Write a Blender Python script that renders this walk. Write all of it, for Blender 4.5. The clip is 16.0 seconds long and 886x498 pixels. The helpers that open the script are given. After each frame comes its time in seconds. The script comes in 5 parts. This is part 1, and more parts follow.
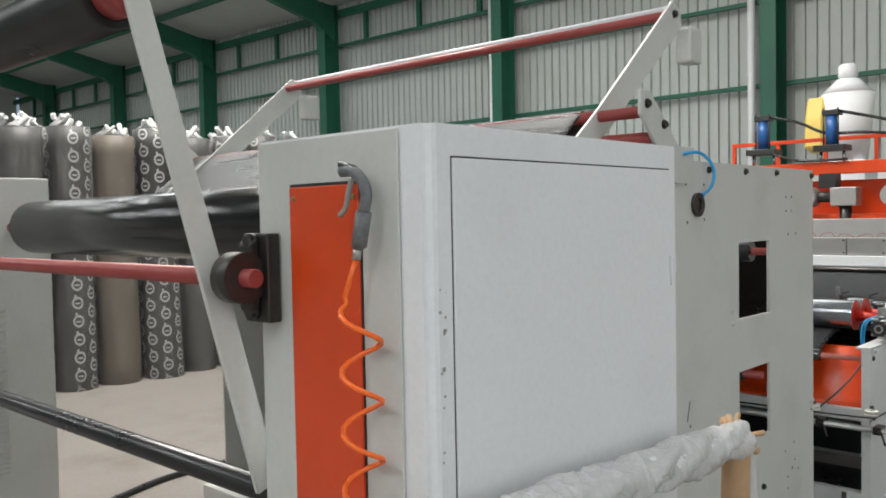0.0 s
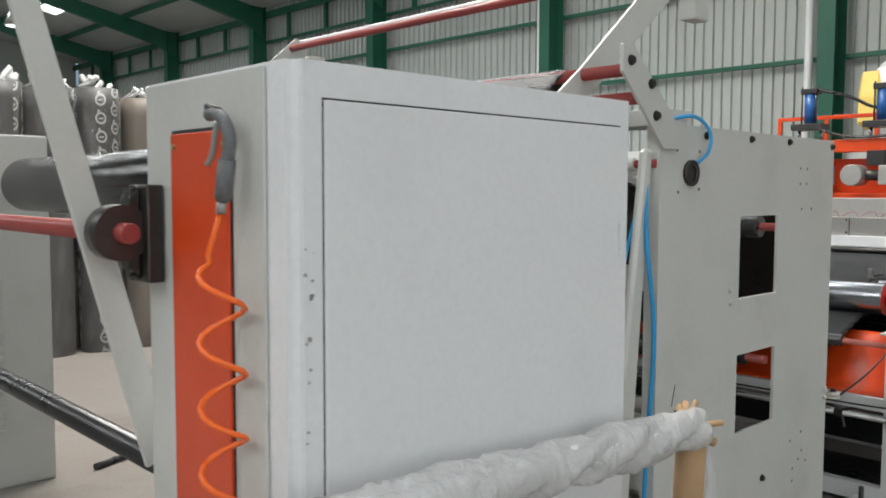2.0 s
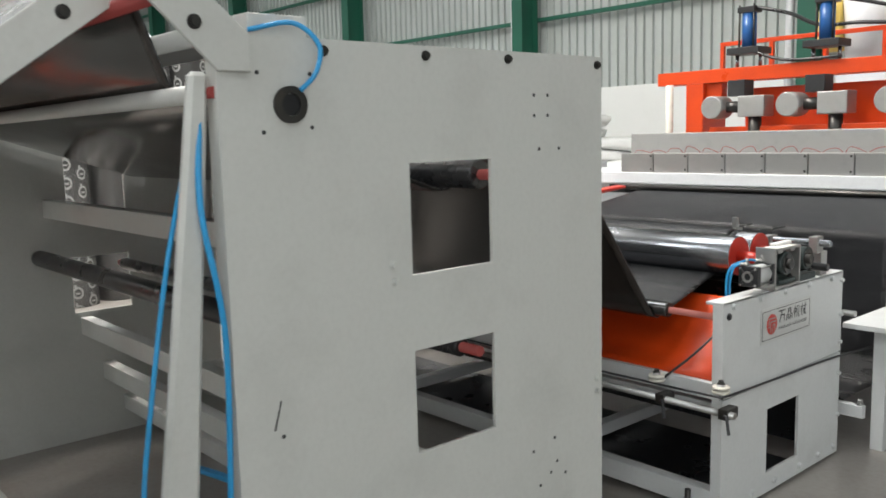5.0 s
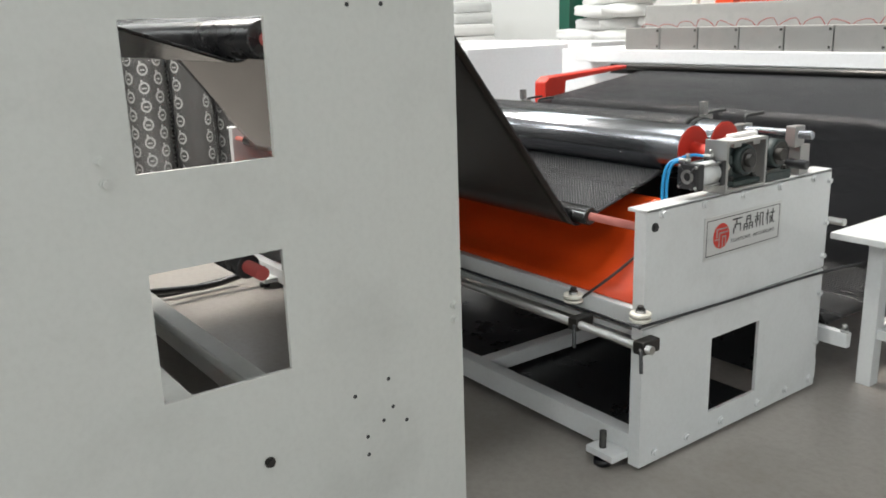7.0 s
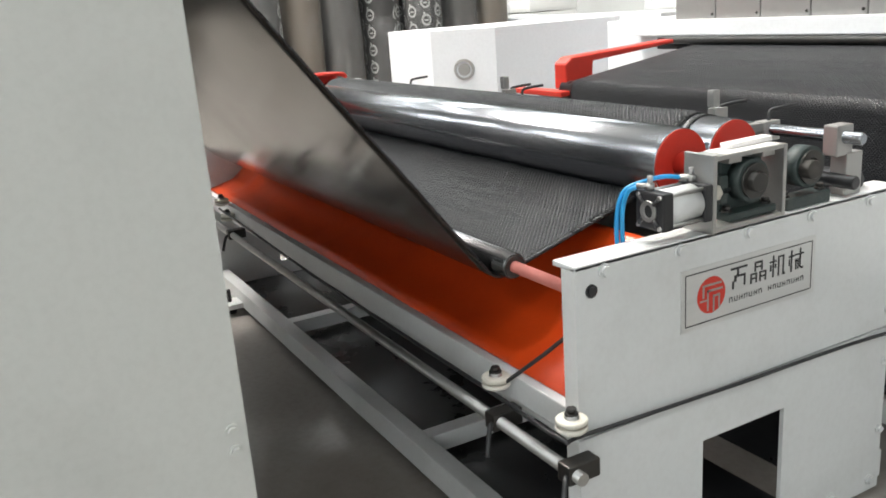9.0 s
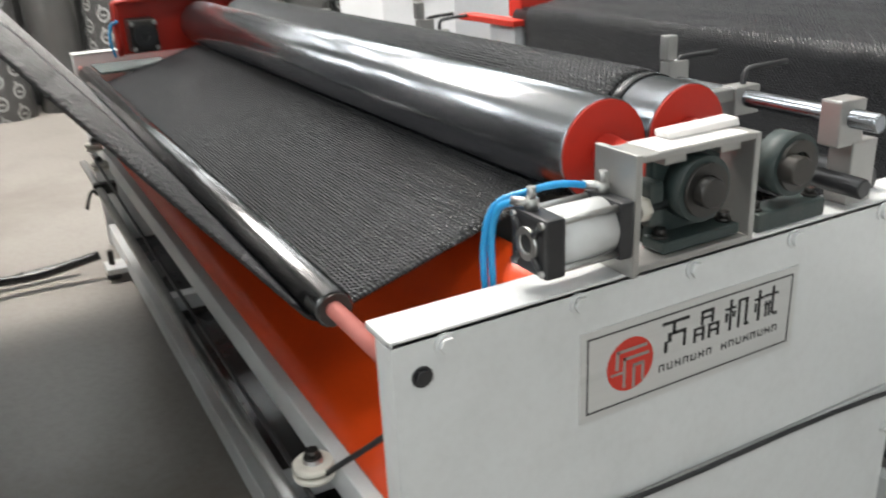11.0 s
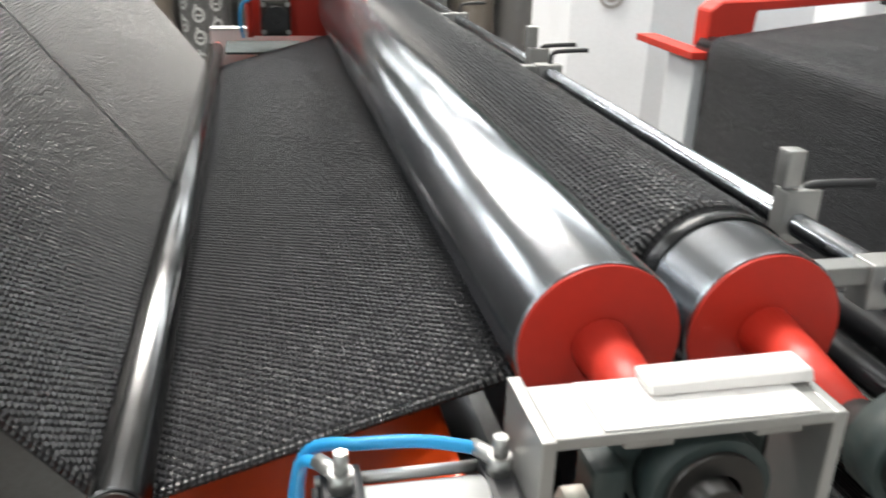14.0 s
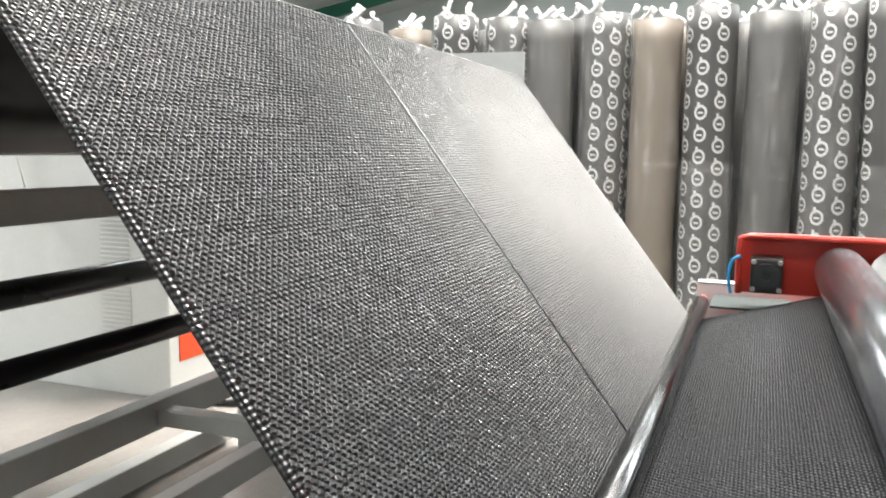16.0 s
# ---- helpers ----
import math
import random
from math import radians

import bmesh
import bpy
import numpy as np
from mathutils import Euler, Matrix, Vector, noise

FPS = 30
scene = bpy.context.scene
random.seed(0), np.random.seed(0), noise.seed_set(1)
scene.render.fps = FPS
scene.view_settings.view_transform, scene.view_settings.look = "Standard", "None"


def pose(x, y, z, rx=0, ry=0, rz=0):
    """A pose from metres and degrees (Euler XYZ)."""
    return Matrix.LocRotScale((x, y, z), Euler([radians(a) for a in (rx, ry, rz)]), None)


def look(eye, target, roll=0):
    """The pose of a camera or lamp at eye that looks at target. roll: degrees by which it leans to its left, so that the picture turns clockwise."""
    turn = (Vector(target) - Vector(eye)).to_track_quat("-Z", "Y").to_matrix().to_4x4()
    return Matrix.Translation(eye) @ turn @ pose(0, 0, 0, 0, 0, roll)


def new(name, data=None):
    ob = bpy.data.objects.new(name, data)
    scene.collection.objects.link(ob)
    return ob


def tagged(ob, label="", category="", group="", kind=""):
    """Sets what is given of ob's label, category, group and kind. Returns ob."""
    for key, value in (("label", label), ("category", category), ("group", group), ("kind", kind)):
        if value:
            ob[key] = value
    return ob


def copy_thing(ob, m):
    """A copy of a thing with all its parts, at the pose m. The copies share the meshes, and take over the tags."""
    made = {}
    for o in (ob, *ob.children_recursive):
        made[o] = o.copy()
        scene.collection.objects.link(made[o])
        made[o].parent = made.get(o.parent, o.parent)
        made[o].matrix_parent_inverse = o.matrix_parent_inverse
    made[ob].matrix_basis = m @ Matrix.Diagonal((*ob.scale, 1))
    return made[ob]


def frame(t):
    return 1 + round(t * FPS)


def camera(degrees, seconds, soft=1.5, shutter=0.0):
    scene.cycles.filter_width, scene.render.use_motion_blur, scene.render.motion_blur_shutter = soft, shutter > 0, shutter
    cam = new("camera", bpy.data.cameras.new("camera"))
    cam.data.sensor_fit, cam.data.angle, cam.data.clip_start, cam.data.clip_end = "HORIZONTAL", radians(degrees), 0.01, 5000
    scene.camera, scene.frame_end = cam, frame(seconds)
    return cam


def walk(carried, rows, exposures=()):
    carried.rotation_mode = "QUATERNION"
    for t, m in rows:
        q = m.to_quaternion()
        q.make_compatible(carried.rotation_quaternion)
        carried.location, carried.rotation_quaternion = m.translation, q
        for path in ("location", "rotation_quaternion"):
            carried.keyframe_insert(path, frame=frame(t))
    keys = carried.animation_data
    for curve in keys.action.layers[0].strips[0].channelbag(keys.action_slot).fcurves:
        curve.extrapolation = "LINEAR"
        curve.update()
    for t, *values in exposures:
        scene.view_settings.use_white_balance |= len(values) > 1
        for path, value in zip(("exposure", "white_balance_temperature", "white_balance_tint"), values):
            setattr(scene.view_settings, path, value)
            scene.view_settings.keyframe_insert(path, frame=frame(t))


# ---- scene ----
cam = camera(55.3, 16.0, soft=1.7, shutter=0.3)
PATH = [
    (0, (0.224, 0.092, 1.599), (-1.134, 1.558, 1.525), -1.1),
    (0.5, (0.236, 0.106, 1.597), (-1.159, 1.536, 1.516), -0.8),
    (1, (0.254, 0.126, 1.593), (-1.162, 1.534, 1.494), -0.7),
    (1.5, (0.285, 0.23, 1.57), (-1.148, 1.62, 1.454), -0.5),
    (2, (0.304, 0.411, 1.565), (-1.143, 1.786, 1.429), 0.2),
    (2.5, (0.371, 0.601, 1.557), (-1.09, 1.954, 1.37), -0.7),
    (3, (0.493, 0.808, 1.57), (-0.979, 2.144, 1.354), -0.1),
    (3.5, (0.588, 1.049, 1.558), (-0.908, 2.357, 1.33), 0.2),
    (4, (0.567, 1.292, 1.564), (-0.934, 2.592, 1.322), 0.1),
    (4.2, (0.567, 1.418, 1.569), (-0.922, 2.731, 1.329), -1.1),
    (6.3, (0.561, 2.5, 1.498), (-0.962, 3.743, 1.129), -1.5),
    (6.5, (0.578, 2.593, 1.497), (-0.956, 3.803, 1.07), -1.3),
    (7, (0.538, 2.792, 1.458), (-1.022, 3.93, 0.937), -1.8),
    (7.5, (0.413, 3.054, 1.428), (-1.179, 4.127, 0.868), -4.0),
    (8, (0.316, 3.292, 1.408), (-1.294, 4.333, 0.838), -4.6),
    (8.2, (0.288, 3.39, 1.403), (-1.332, 4.415, 0.835), -4.5),
    (10.3, (-0.06, 4.237, 1.403), (-1.843, 4.936, 0.826), -4.6),
    (10.5, (-0.109, 4.273, 1.394), (-1.893, 4.962, 0.806), -4.7),
    (11, (-0.28, 4.402, 1.358), (-1.926, 5.272, 0.626), -2.9),
    (11.5, (-0.367, 4.52, 1.326), (-1.932, 5.46, 0.508), -1.6),
    (12, (-0.426, 4.608, 1.35), (-2.019, 5.501, 0.535), -0.8),
    (12.5, (-0.518, 4.649, 1.377), (-2.182, 5.514, 0.683), 1.7),
    (13, (-0.57, 4.725, 1.384), (-2.259, 5.522, 0.67), 1.9),
    (13.5, (-0.605, 4.853, 1.383), (-2.311, 5.592, 0.644), 2.6),
    (14, (-0.65, 4.951, 1.389), (-2.454, 5.354, 0.627), 1.9),
    (14.5, (-0.708, 4.942, 1.399), (-2.577, 5.012, 0.69), 0.6),
    (15, (-0.73, 4.95, 1.41), (-2.642, 4.758, 0.856), -1.8),
    (15.5, (-0.722, 4.983, 1.403), (-2.605, 4.432, 1.019), -0.1),
    (16, (-0.705, 4.995, 1.401), (-2.563, 4.293, 1.166), 0.9),
]
EXPOSURES = [(0, -0.55), (4.2, -0.45), (6.3, -0.05), (7, -0.1), (8.2, 0.1), (10.3, 0.0), (13.5, -0.05), (14.5, 0.15), (15, 0.3), (15.5, 0.6), (16, 0.72)]
walk(cam, [(t, look(eye, target, roll)) for t, eye, target, roll in PATH], EXPOSURES)

# ---- light ----
world = bpy.data.worlds.new("world")
scene.world = world
world.use_nodes = True
wn = world.node_tree.nodes
sky = wn.new("ShaderNodeTexSky")
sky.sky_type, sky.sun_disc, sky.sun_elevation, sky.sun_rotation = "NISHITA", False, radians(50), radians(200)
world.node_tree.links.new(sky.outputs[0], wn["Background"].inputs[0])
wn["Background"].inputs[1].default_value = 0.1

EAVE, RIDGE, NORTH, SOUTH, WEST, EAST = 7.4, 10.6, 15.3, -16.0, -40.0, 9.0
RIDGE_Y = -0.4


def roof_z(y):
    run = (NORTH - RIDGE_Y) if y > RIDGE_Y else (RIDGE_Y - SOUTH)
    return RIDGE - (RIDGE - EAVE) * abs(y - RIDGE_Y) / run


SKY_X = (5.0, -1.0, -7.0, -13.0, -19.0, -25.0, -32.0)
SKYLIGHTS = [(x, y) for x in SKY_X for y in (9.5, 3.5, -7.0)]
for sx, sy in SKYLIGHTS:
    lamp = bpy.data.lights.new("skylight_lamp", "AREA")
    lamp.shape, lamp.size, lamp.size_y = "RECTANGLE", 1.1, 4.6
    lamp.energy = 25 if (sx > -3 and sy > 8) else 130 if (sx > 0 and sy > 0) else 320 if sy < 0 else 150 if sy < 5 else 160 if (sx < -28 or (sx > -8 and sy > 8)) else 260
    lamp.color = (0.94, 0.985, 1.0)
    slope = math.atan((RIDGE - EAVE) / (NORTH - RIDGE_Y)) * (-1 if sy > RIDGE_Y else 1)
    new("skylight_lamp", lamp).matrix_world = pose(sx, sy, roof_z(sy) - 0.12, math.degrees(slope))
# added unseen fill lamps for daylight: west aisle roof, east side, south side
for place, target, w, h, power in (((-6.3, 4.2, 8.6), (-6.3, 4.6, 0), 1.6, 5.0, 1450), ((7.5, -1.2, 3.3), (-1.0, 2.0, 1.2), 7.0, 4.0, 300), ((-3.0, -12.0, 4.2), (-2.5, 4.5, 0.4), 8.0, 4.5, 110)):
    lamp = bpy.data.lights.new("daylight_fill", "AREA")
    lamp.shape, lamp.size, lamp.size_y, lamp.energy = "RECTANGLE", w, h, power
    lamp.color = (1.0, 0.95, 0.88) if place[2] > 8 else (0.94, 0.985, 1.0)
    new("daylight_fill", lamp).matrix_world = look(place, target)


# ---- materials ----
def nodes_of(name):
    m = bpy.data.materials.new(name)
    m.use_nodes = True
    t = m.node_tree
    return m, t, t.nodes["Principled BSDF"]


def add(t, kind, **values):
    n = t.nodes.new(kind)
    for k, v in values.items():
        n.inputs[k].default_value = v
    return n


def calc(t, op, a, b=None, c=None):
    n = t.nodes.new("ShaderNodeMath")
    n.operation = op
    for i, v in enumerate((a, b, c)):
        if v is None:
            continue
        if isinstance(v, (int, float)):
            n.inputs[i].default_value = v
        else:
            t.links.new(v, n.inputs[i])
    return n.outputs[0]


def blend(t, fac, a, b):
    n = t.nodes.new("ShaderNodeMix")
    n.data_type = "RGBA"
    for s, v in ((0, fac), (6, a), (7, b)):
        if isinstance(v, (int, float)):
            n.inputs[s].default_value = v
        elif isinstance(v, tuple):
            n.inputs[s].default_value = (*v, 1)
        else:
            t.links.new(v, n.inputs[s])
    return n.outputs[2]


def ramp(t, value, lo, hi):
    n = t.nodes.new("ShaderNodeMapRange")
    t.links.new(value, n.inputs[0])
    n.inputs[1].default_value, n.inputs[2].default_value = lo, hi
    return n.outputs[0]


def surface(name, colour, dirt=None, rough=0.5, metal=0.0, grain=60.0, patch=3.0, wear=0.35, bump=0.1, stretch=(1, 1, 1), vary=0.0, fine=0.12):
    """A worn surface: fine grain, broad stains of the dirt colour, uneven gloss and slight relief."""
    m, t, b = nodes_of(name)
    dirt = dirt or tuple(c * 0.6 for c in colour)
    co = t.nodes.new("ShaderNodeTexCoord")
    mp = add(t, "ShaderNodeMapping", Scale=stretch)
    geo = t.nodes.new("ShaderNodeNewGeometry")
    t.links.new(geo.outputs["Position"], mp.inputs[0])
    g = add(t, "ShaderNodeTexNoise", Scale=grain, Detail=5.0, Roughness=0.65)
    p = add(t, "ShaderNodeTexNoise", Scale=patch, Detail=6.0, Roughness=0.6)
    for n in (g, p):
        t.links.new(mp.outputs[0], n.inputs["Vector"])
    base = blend(t, calc(t, "MULTIPLY", ramp(t, p.outputs[0], 0.5, 0.78), wear), colour, dirt)
    base = blend(t, calc(t, "MULTIPLY", ramp(t, g.outputs[0], 0.42, 0.75), fine), base, dirt)
    if vary:
        info = t.nodes.new("ShaderNodeObjectInfo")
        base = blend(t, calc(t, "MULTIPLY", info.outputs["Random"], vary), base, tuple(c * 0.45 for c in colour))
    t.links.new(base, b.inputs["Base Color"])
    r = calc(t, "MULTIPLY_ADD", p.outputs[0], 0.3, rough - 0.15)
    t.links.new(r, b.inputs["Roughness"])
    b.inputs["Metallic"].default_value = metal
    bp = add(t, "ShaderNodeBump", Strength=bump, Distance=0.004)
    t.links.new(g.outputs[0], bp.inputs["Height"])
    t.links.new(bp.outputs[0], b.inputs["Normal"])
    return m


white_paint = surface("white_paint", (0.77, 0.78, 0.80), (0.42, 0.42, 0.42), 0.42, patch=2.2, wear=0.18, bump=0.03)
grey_paint = surface("grey_paint", (0.56, 0.565, 0.54), (0.30, 0.30, 0.28), 0.48, patch=2.5, wear=0.3, bump=0.04)
station_paint = surface("station_paint", (0.64, 0.65, 0.65), (0.35, 0.34, 0.32), 0.42, patch=3.5, wear=0.28, bump=0.04)
orange_paint = surface("orange_paint", (0.66, 0.062, 0.008), (0.36, 0.03, 0.008), 0.34, patch=3.0, wear=0.35, bump=0.03)
red_paint = surface("red_paint", (0.55, 0.035, 0.02), (0.25, 0.02, 0.015), 0.4, patch=6.0, wear=0.4, bump=0.04)
old_red = surface("old_red_paint", (0.30, 0.045, 0.04), (0.14, 0.03, 0.03), 0.4, patch=8.0, wear=0.5, bump=0.05)
chrome = surface("polished_steel", (0.37, 0.385, 0.41), (0.25, 0.26, 0.285), 0.22, 1.0, grain=60, patch=3, wear=0.45, bump=0.02, stretch=(0.25, 3, 3))
dull_steel = surface("dull_steel", (0.45, 0.45, 0.44), (0.22, 0.21, 0.2), 0.42, 1.0, grain=90, patch=12, wear=0.5, bump=0.08)
alu = surface("aluminium", (0.42, 0.415, 0.40), (0.3, 0.3, 0.29), 0.45, 0.75, grain=120, patch=9, wear=0.4, bump=0.05)
dark_steel = surface("dark_steel", (0.06, 0.058, 0.056), (0.12, 0.10, 0.08), 0.36, 0.8, grain=110, patch=14, wear=0.4, bump=0.1)
polished_dark = surface("polished_dark_steel", (0.13, 0.13, 0.132), (0.08, 0.08, 0.08), 0.2, 1.0, grain=60, patch=8, wear=0.4, bump=0.02)
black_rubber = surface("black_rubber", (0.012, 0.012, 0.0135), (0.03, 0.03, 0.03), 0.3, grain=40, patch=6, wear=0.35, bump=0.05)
black_plastic = surface("black_plastic", (0.02, 0.02, 0.022), (0.06, 0.06, 0.06), 0.45, bump=0.05)
black_film = surface("black_film", (0.008, 0.008, 0.009), (0.015, 0.015, 0.015), 0.17, grain=22, patch=5, wear=0.3, bump=0.25, stretch=(0.5, 2, 2))
gun_grey = surface("gun_grey", (0.12, 0.125, 0.13), (0.3, 0.3, 0.3), 0.45, grain=80, patch=40, wear=0.4)
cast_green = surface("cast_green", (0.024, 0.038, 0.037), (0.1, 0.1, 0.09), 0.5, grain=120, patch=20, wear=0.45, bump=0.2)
green_paint = surface("green_paint", (0.012, 0.105, 0.065), (0.02, 0.05, 0.04), 0.5, patch=1.2, wear=0.4)
blue_paint = surface("blue_paint", (0.015, 0.10, 0.32), (0.01, 0.04, 0.12), 0.4, patch=5)
blue_hose = surface("blue_hose", (0.02, 0.30, 0.62), (0.01, 0.15, 0.35), 0.35, bump=0.02)
orange_hose = surface("orange_hose", (0.95, 0.16, 0.02), (0.7, 0.08, 0.01), 0.3, bump=0.02)
plate_metal = surface("brushed_plate", (0.62, 0.62, 0.61), (0.42, 0.42, 0.41), 0.38, 0.35, grain=150, patch=8, wear=0.3, bump=0.02, stretch=(1, 0.1, 4))
nylon = surface("white_nylon", (0.66, 0.63, 0.56), (0.35, 0.32, 0.27), 0.5, patch=20, wear=0.5)
brass = surface("brass", (0.55, 0.42, 0.24), (0.3, 0.22, 0.13), 0.35, 1.0)
cardboard = surface("cardboard", (0.48, 0.31, 0.17), (0.3, 0.19, 0.1), 0.8, patch=6, wear=0.4)
sacking = surface("white_sacking", (0.80, 0.80, 0.79), (0.55, 0.54, 0.52), 0.6, grain=220, patch=2.5, wear=0.35, bump=0.15)
yellow_sack = surface("yellow_sack", (0.75, 0.55, 0.12), (0.7, 0.66, 0.5), 0.6, patch=5)
concrete = surface("concrete_floor", (0.27, 0.25, 0.23), (0.13, 0.108, 0.092), 0.34, grain=35, patch=0.8, wear=0.85, bump=0.06, fine=0.3)
plaster = surface("white_plaster", (0.78, 0.78, 0.76), (0.55, 0.54, 0.5), 0.8, patch=0.6, wear=0.35)
sheet_metal = surface("painted_sheet_metal", (0.45, 0.48, 0.465), (0.36, 0.37, 0.34), 0.55, grain=14, patch=0.7, wear=0.4, bump=0.03)
roof_sheet = surface("roof_insulation", (0.50, 0.51, 0.50), (0.33, 0.33, 0.32), 0.6, grain=10, patch=0.5, wear=0.4, bump=0.3)
tape = surface("black_tape", (0.012, 0.012, 0.013), None, 0.25)
paper = surface("paper_label", (0.78, 0.76, 0.74), (0.5, 0.42, 0.4), 0.7, grain=40, patch=25, wear=0.5)
ink = surface("black_ink", (0.015, 0.015, 0.016), None, 0.5, bump=0.0)
pink_paint = surface("worn_red_paint", (0.52, 0.17, 0.14), (0.33, 0.08, 0.06), 0.45, patch=12, wear=0.6)


def emitting(name, colour, strength):
    m, t, b = nodes_of(name)
    b.inputs["Emission Color"].default_value = (*colour, 1)
    b.inputs["Emission Strength"].default_value = strength
    return m


skylight_glow = emitting("skylight_sheet", (1, 0.99, 0.96), 4.0)


def mesh_fabric(name, wide, long, dark, light, rough, depth):
    """Black extruded drainage mat: a net of small raised lozenges; the map's u and v are metres."""
    m, t, b = nodes_of(name)
    uv = t.nodes.new("ShaderNodeUVMap")
    sep = t.nodes.new("ShaderNodeSeparateXYZ")
    t.links.new(uv.outputs[0], sep.inputs[0])
    wob = add(t, "ShaderNodeTexNoise", Scale=70.0, Detail=3.0)
    t.links.new(uv.outputs[0], wob.inputs["Vector"])
    u = calc(t, "MULTIPLY_ADD", wob.outputs[0], 0.007, sep.outputs[0])
    p = calc(t, "SINE", calc(t, "ADD", calc(t, "MULTIPLY", u, math.pi / wide), calc(t, "MULTIPLY", sep.outputs[1], math.pi / long)))
    q = calc(t, "SINE", calc(t, "SUBTRACT", calc(t, "MULTIPLY", u, math.pi / wide), calc(t, "MULTIPLY", sep.outputs[1], math.pi / long)))
    h = calc(t, "MULTIPLY", p, q)
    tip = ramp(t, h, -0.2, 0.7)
    broad = add(t, "ShaderNodeTexNoise", Scale=2.6, Detail=4.0)
    spark = add(t, "ShaderNodeTexNoise", Scale=190.0, Detail=2.0)
    mp = add(t, "ShaderNodeMapping", Scale=(0.25, 3.0, 1.0))
    t.links.new(uv.outputs[0], mp.inputs[0])
    streak = add(t, "ShaderNodeTexNoise", Scale=5.0, Detail=4.0)
    t.links.new(mp.outputs[0], streak.inputs["Vector"])
    for n in (broad, spark):
        t.links.new(uv.outputs[0], n.inputs["Vector"])
    # gaps between lozenges coloured darker: their shade is put into the base colour
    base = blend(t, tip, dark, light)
    base = blend(t, calc(t, "MULTIPLY", ramp(t, broad.outputs[0], 0.45, 0.75), 0.35), base, tuple(min(1, c * 1.7) for c in light))
    t.links.new(base, b.inputs["Base Color"])
    r = calc(t, "MULTIPLY_ADD", streak.outputs[0], 0.12, rough - 0.06)
    t.links.new(r, b.inputs["Roughness"])
    height = calc(t, "MULTIPLY_ADD", spark.outputs[0], 1.1, h)
    bp = add(t, "ShaderNodeBump", Strength=0.85, Distance=depth)
    t.links.new(height, bp.inputs["Height"])
    t.links.new(bp.outputs[0], b.inputs["Normal"])
    return m


web_back = surface("smooth_film_underside", (0.026, 0.021, 0.018), (0.04, 0.033, 0.028), 0.13, grain=14, patch=2, wear=0.4, bump=0.03)
web_back.node_tree.nodes["Principled BSDF"].inputs["IOR"].default_value = 1.55
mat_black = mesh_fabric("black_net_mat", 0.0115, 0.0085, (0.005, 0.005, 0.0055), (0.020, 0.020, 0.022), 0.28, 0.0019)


def printed_roll():
    """Grey mat printed with rows of plain white rings with a short stem."""
    m, t, b = nodes_of("printed_mat_roll")
    uv = t.nodes.new("ShaderNodeUVMap")
    sep = t.nodes.new("ShaderNodeSeparateXYZ")
    t.links.new(uv.outputs[0], sep.inputs[0])
    info = t.nodes.new("ShaderNodeObjectInfo")
    cell = 0.175
    col = calc(t, "DIVIDE", calc(t, "ADD", sep.outputs[0], calc(t, "MULTIPLY", info.outputs["Random"], 1.3)), 0.152)
    row = calc(t, "DIVIDE", calc(t, "ADD", sep.outputs[1], calc(t, "MULTIPLY", calc(t, "FLOOR", col), 0.09)), cell)
    fx = calc(t, "SUBTRACT", calc(t, "FRACT", col), 0.5)
    fy = calc(t, "SUBTRACT", calc(t, "FRACT", row), 0.42)
    d = calc(t, "SQRT", calc(t, "ADD", calc(t, "POWER", calc(t, "ABSOLUTE", fx), 2.0), calc(t, "POWER", calc(t, "ABSOLUTE", fy), 2.0)))
    ring = calc(t, "LESS_THAN", calc(t, "ABSOLUTE", calc(t, "SUBTRACT", d, 0.28)), 0.06)
    stem = calc(t, "MULTIPLY", calc(t, "LESS_THAN", calc(t, "ABSOLUTE", calc(t, "ADD", fx, 0.12)), 0.07), calc(t, "LESS_THAN", calc(t, "ABSOLUTE", calc(t, "SUBTRACT", fy, 0.33)), 0.13))
    bar = calc(t, "MULTIPLY", calc(t, "LESS_THAN", calc(t, "ABSOLUTE", fx), 0.14), calc(t, "LESS_THAN", calc(t, "ABSOLUTE", calc(t, "ADD", fy, 0.02)), 0.045))
    mark = calc(t, "MAXIMUM", calc(t, "MAXIMUM", ring, stem), bar)
    turn = calc(t, "FRACT", calc(t, "DIVIDE", calc(t, "FLOOR", col), 5.0))
    mark = calc(t, "MULTIPLY", mark, calc(t, "LESS_THAN", turn, 0.7))
    n = add(t, "ShaderNodeTexNoise", Scale=8.0, Detail=5.0)
    g = blend(t, n.outputs[0], (0.022, 0.022, 0.023), (0.05, 0.049, 0.047))
    t.links.new(blend(t, calc(t, "MULTIPLY", mark, 0.75), g, (0.42, 0.43, 0.42)), b.inputs["Base Color"])
    b.inputs["Roughness"].default_value = 0.5
    return m


knot_black = surface("net_knot_plastic", (0.023, 0.023, 0.0255), (0.038, 0.038, 0.041), 0.34, grain=30, patch=4, wear=0.3, bump=0.02)
roll_print = printed_roll()
roll_plain = surface("plain_mat_roll", (0.055, 0.053, 0.051), (0.06, 0.06, 0.06), 0.5, patch=4, wear=0.5, vary=0.5)
roll_brown = surface("brown_wrapped_roll", (0.13, 0.105, 0.08), (0.14, 0.12, 0.1), 0.5, patch=5, wear=0.6, vary=0.4)


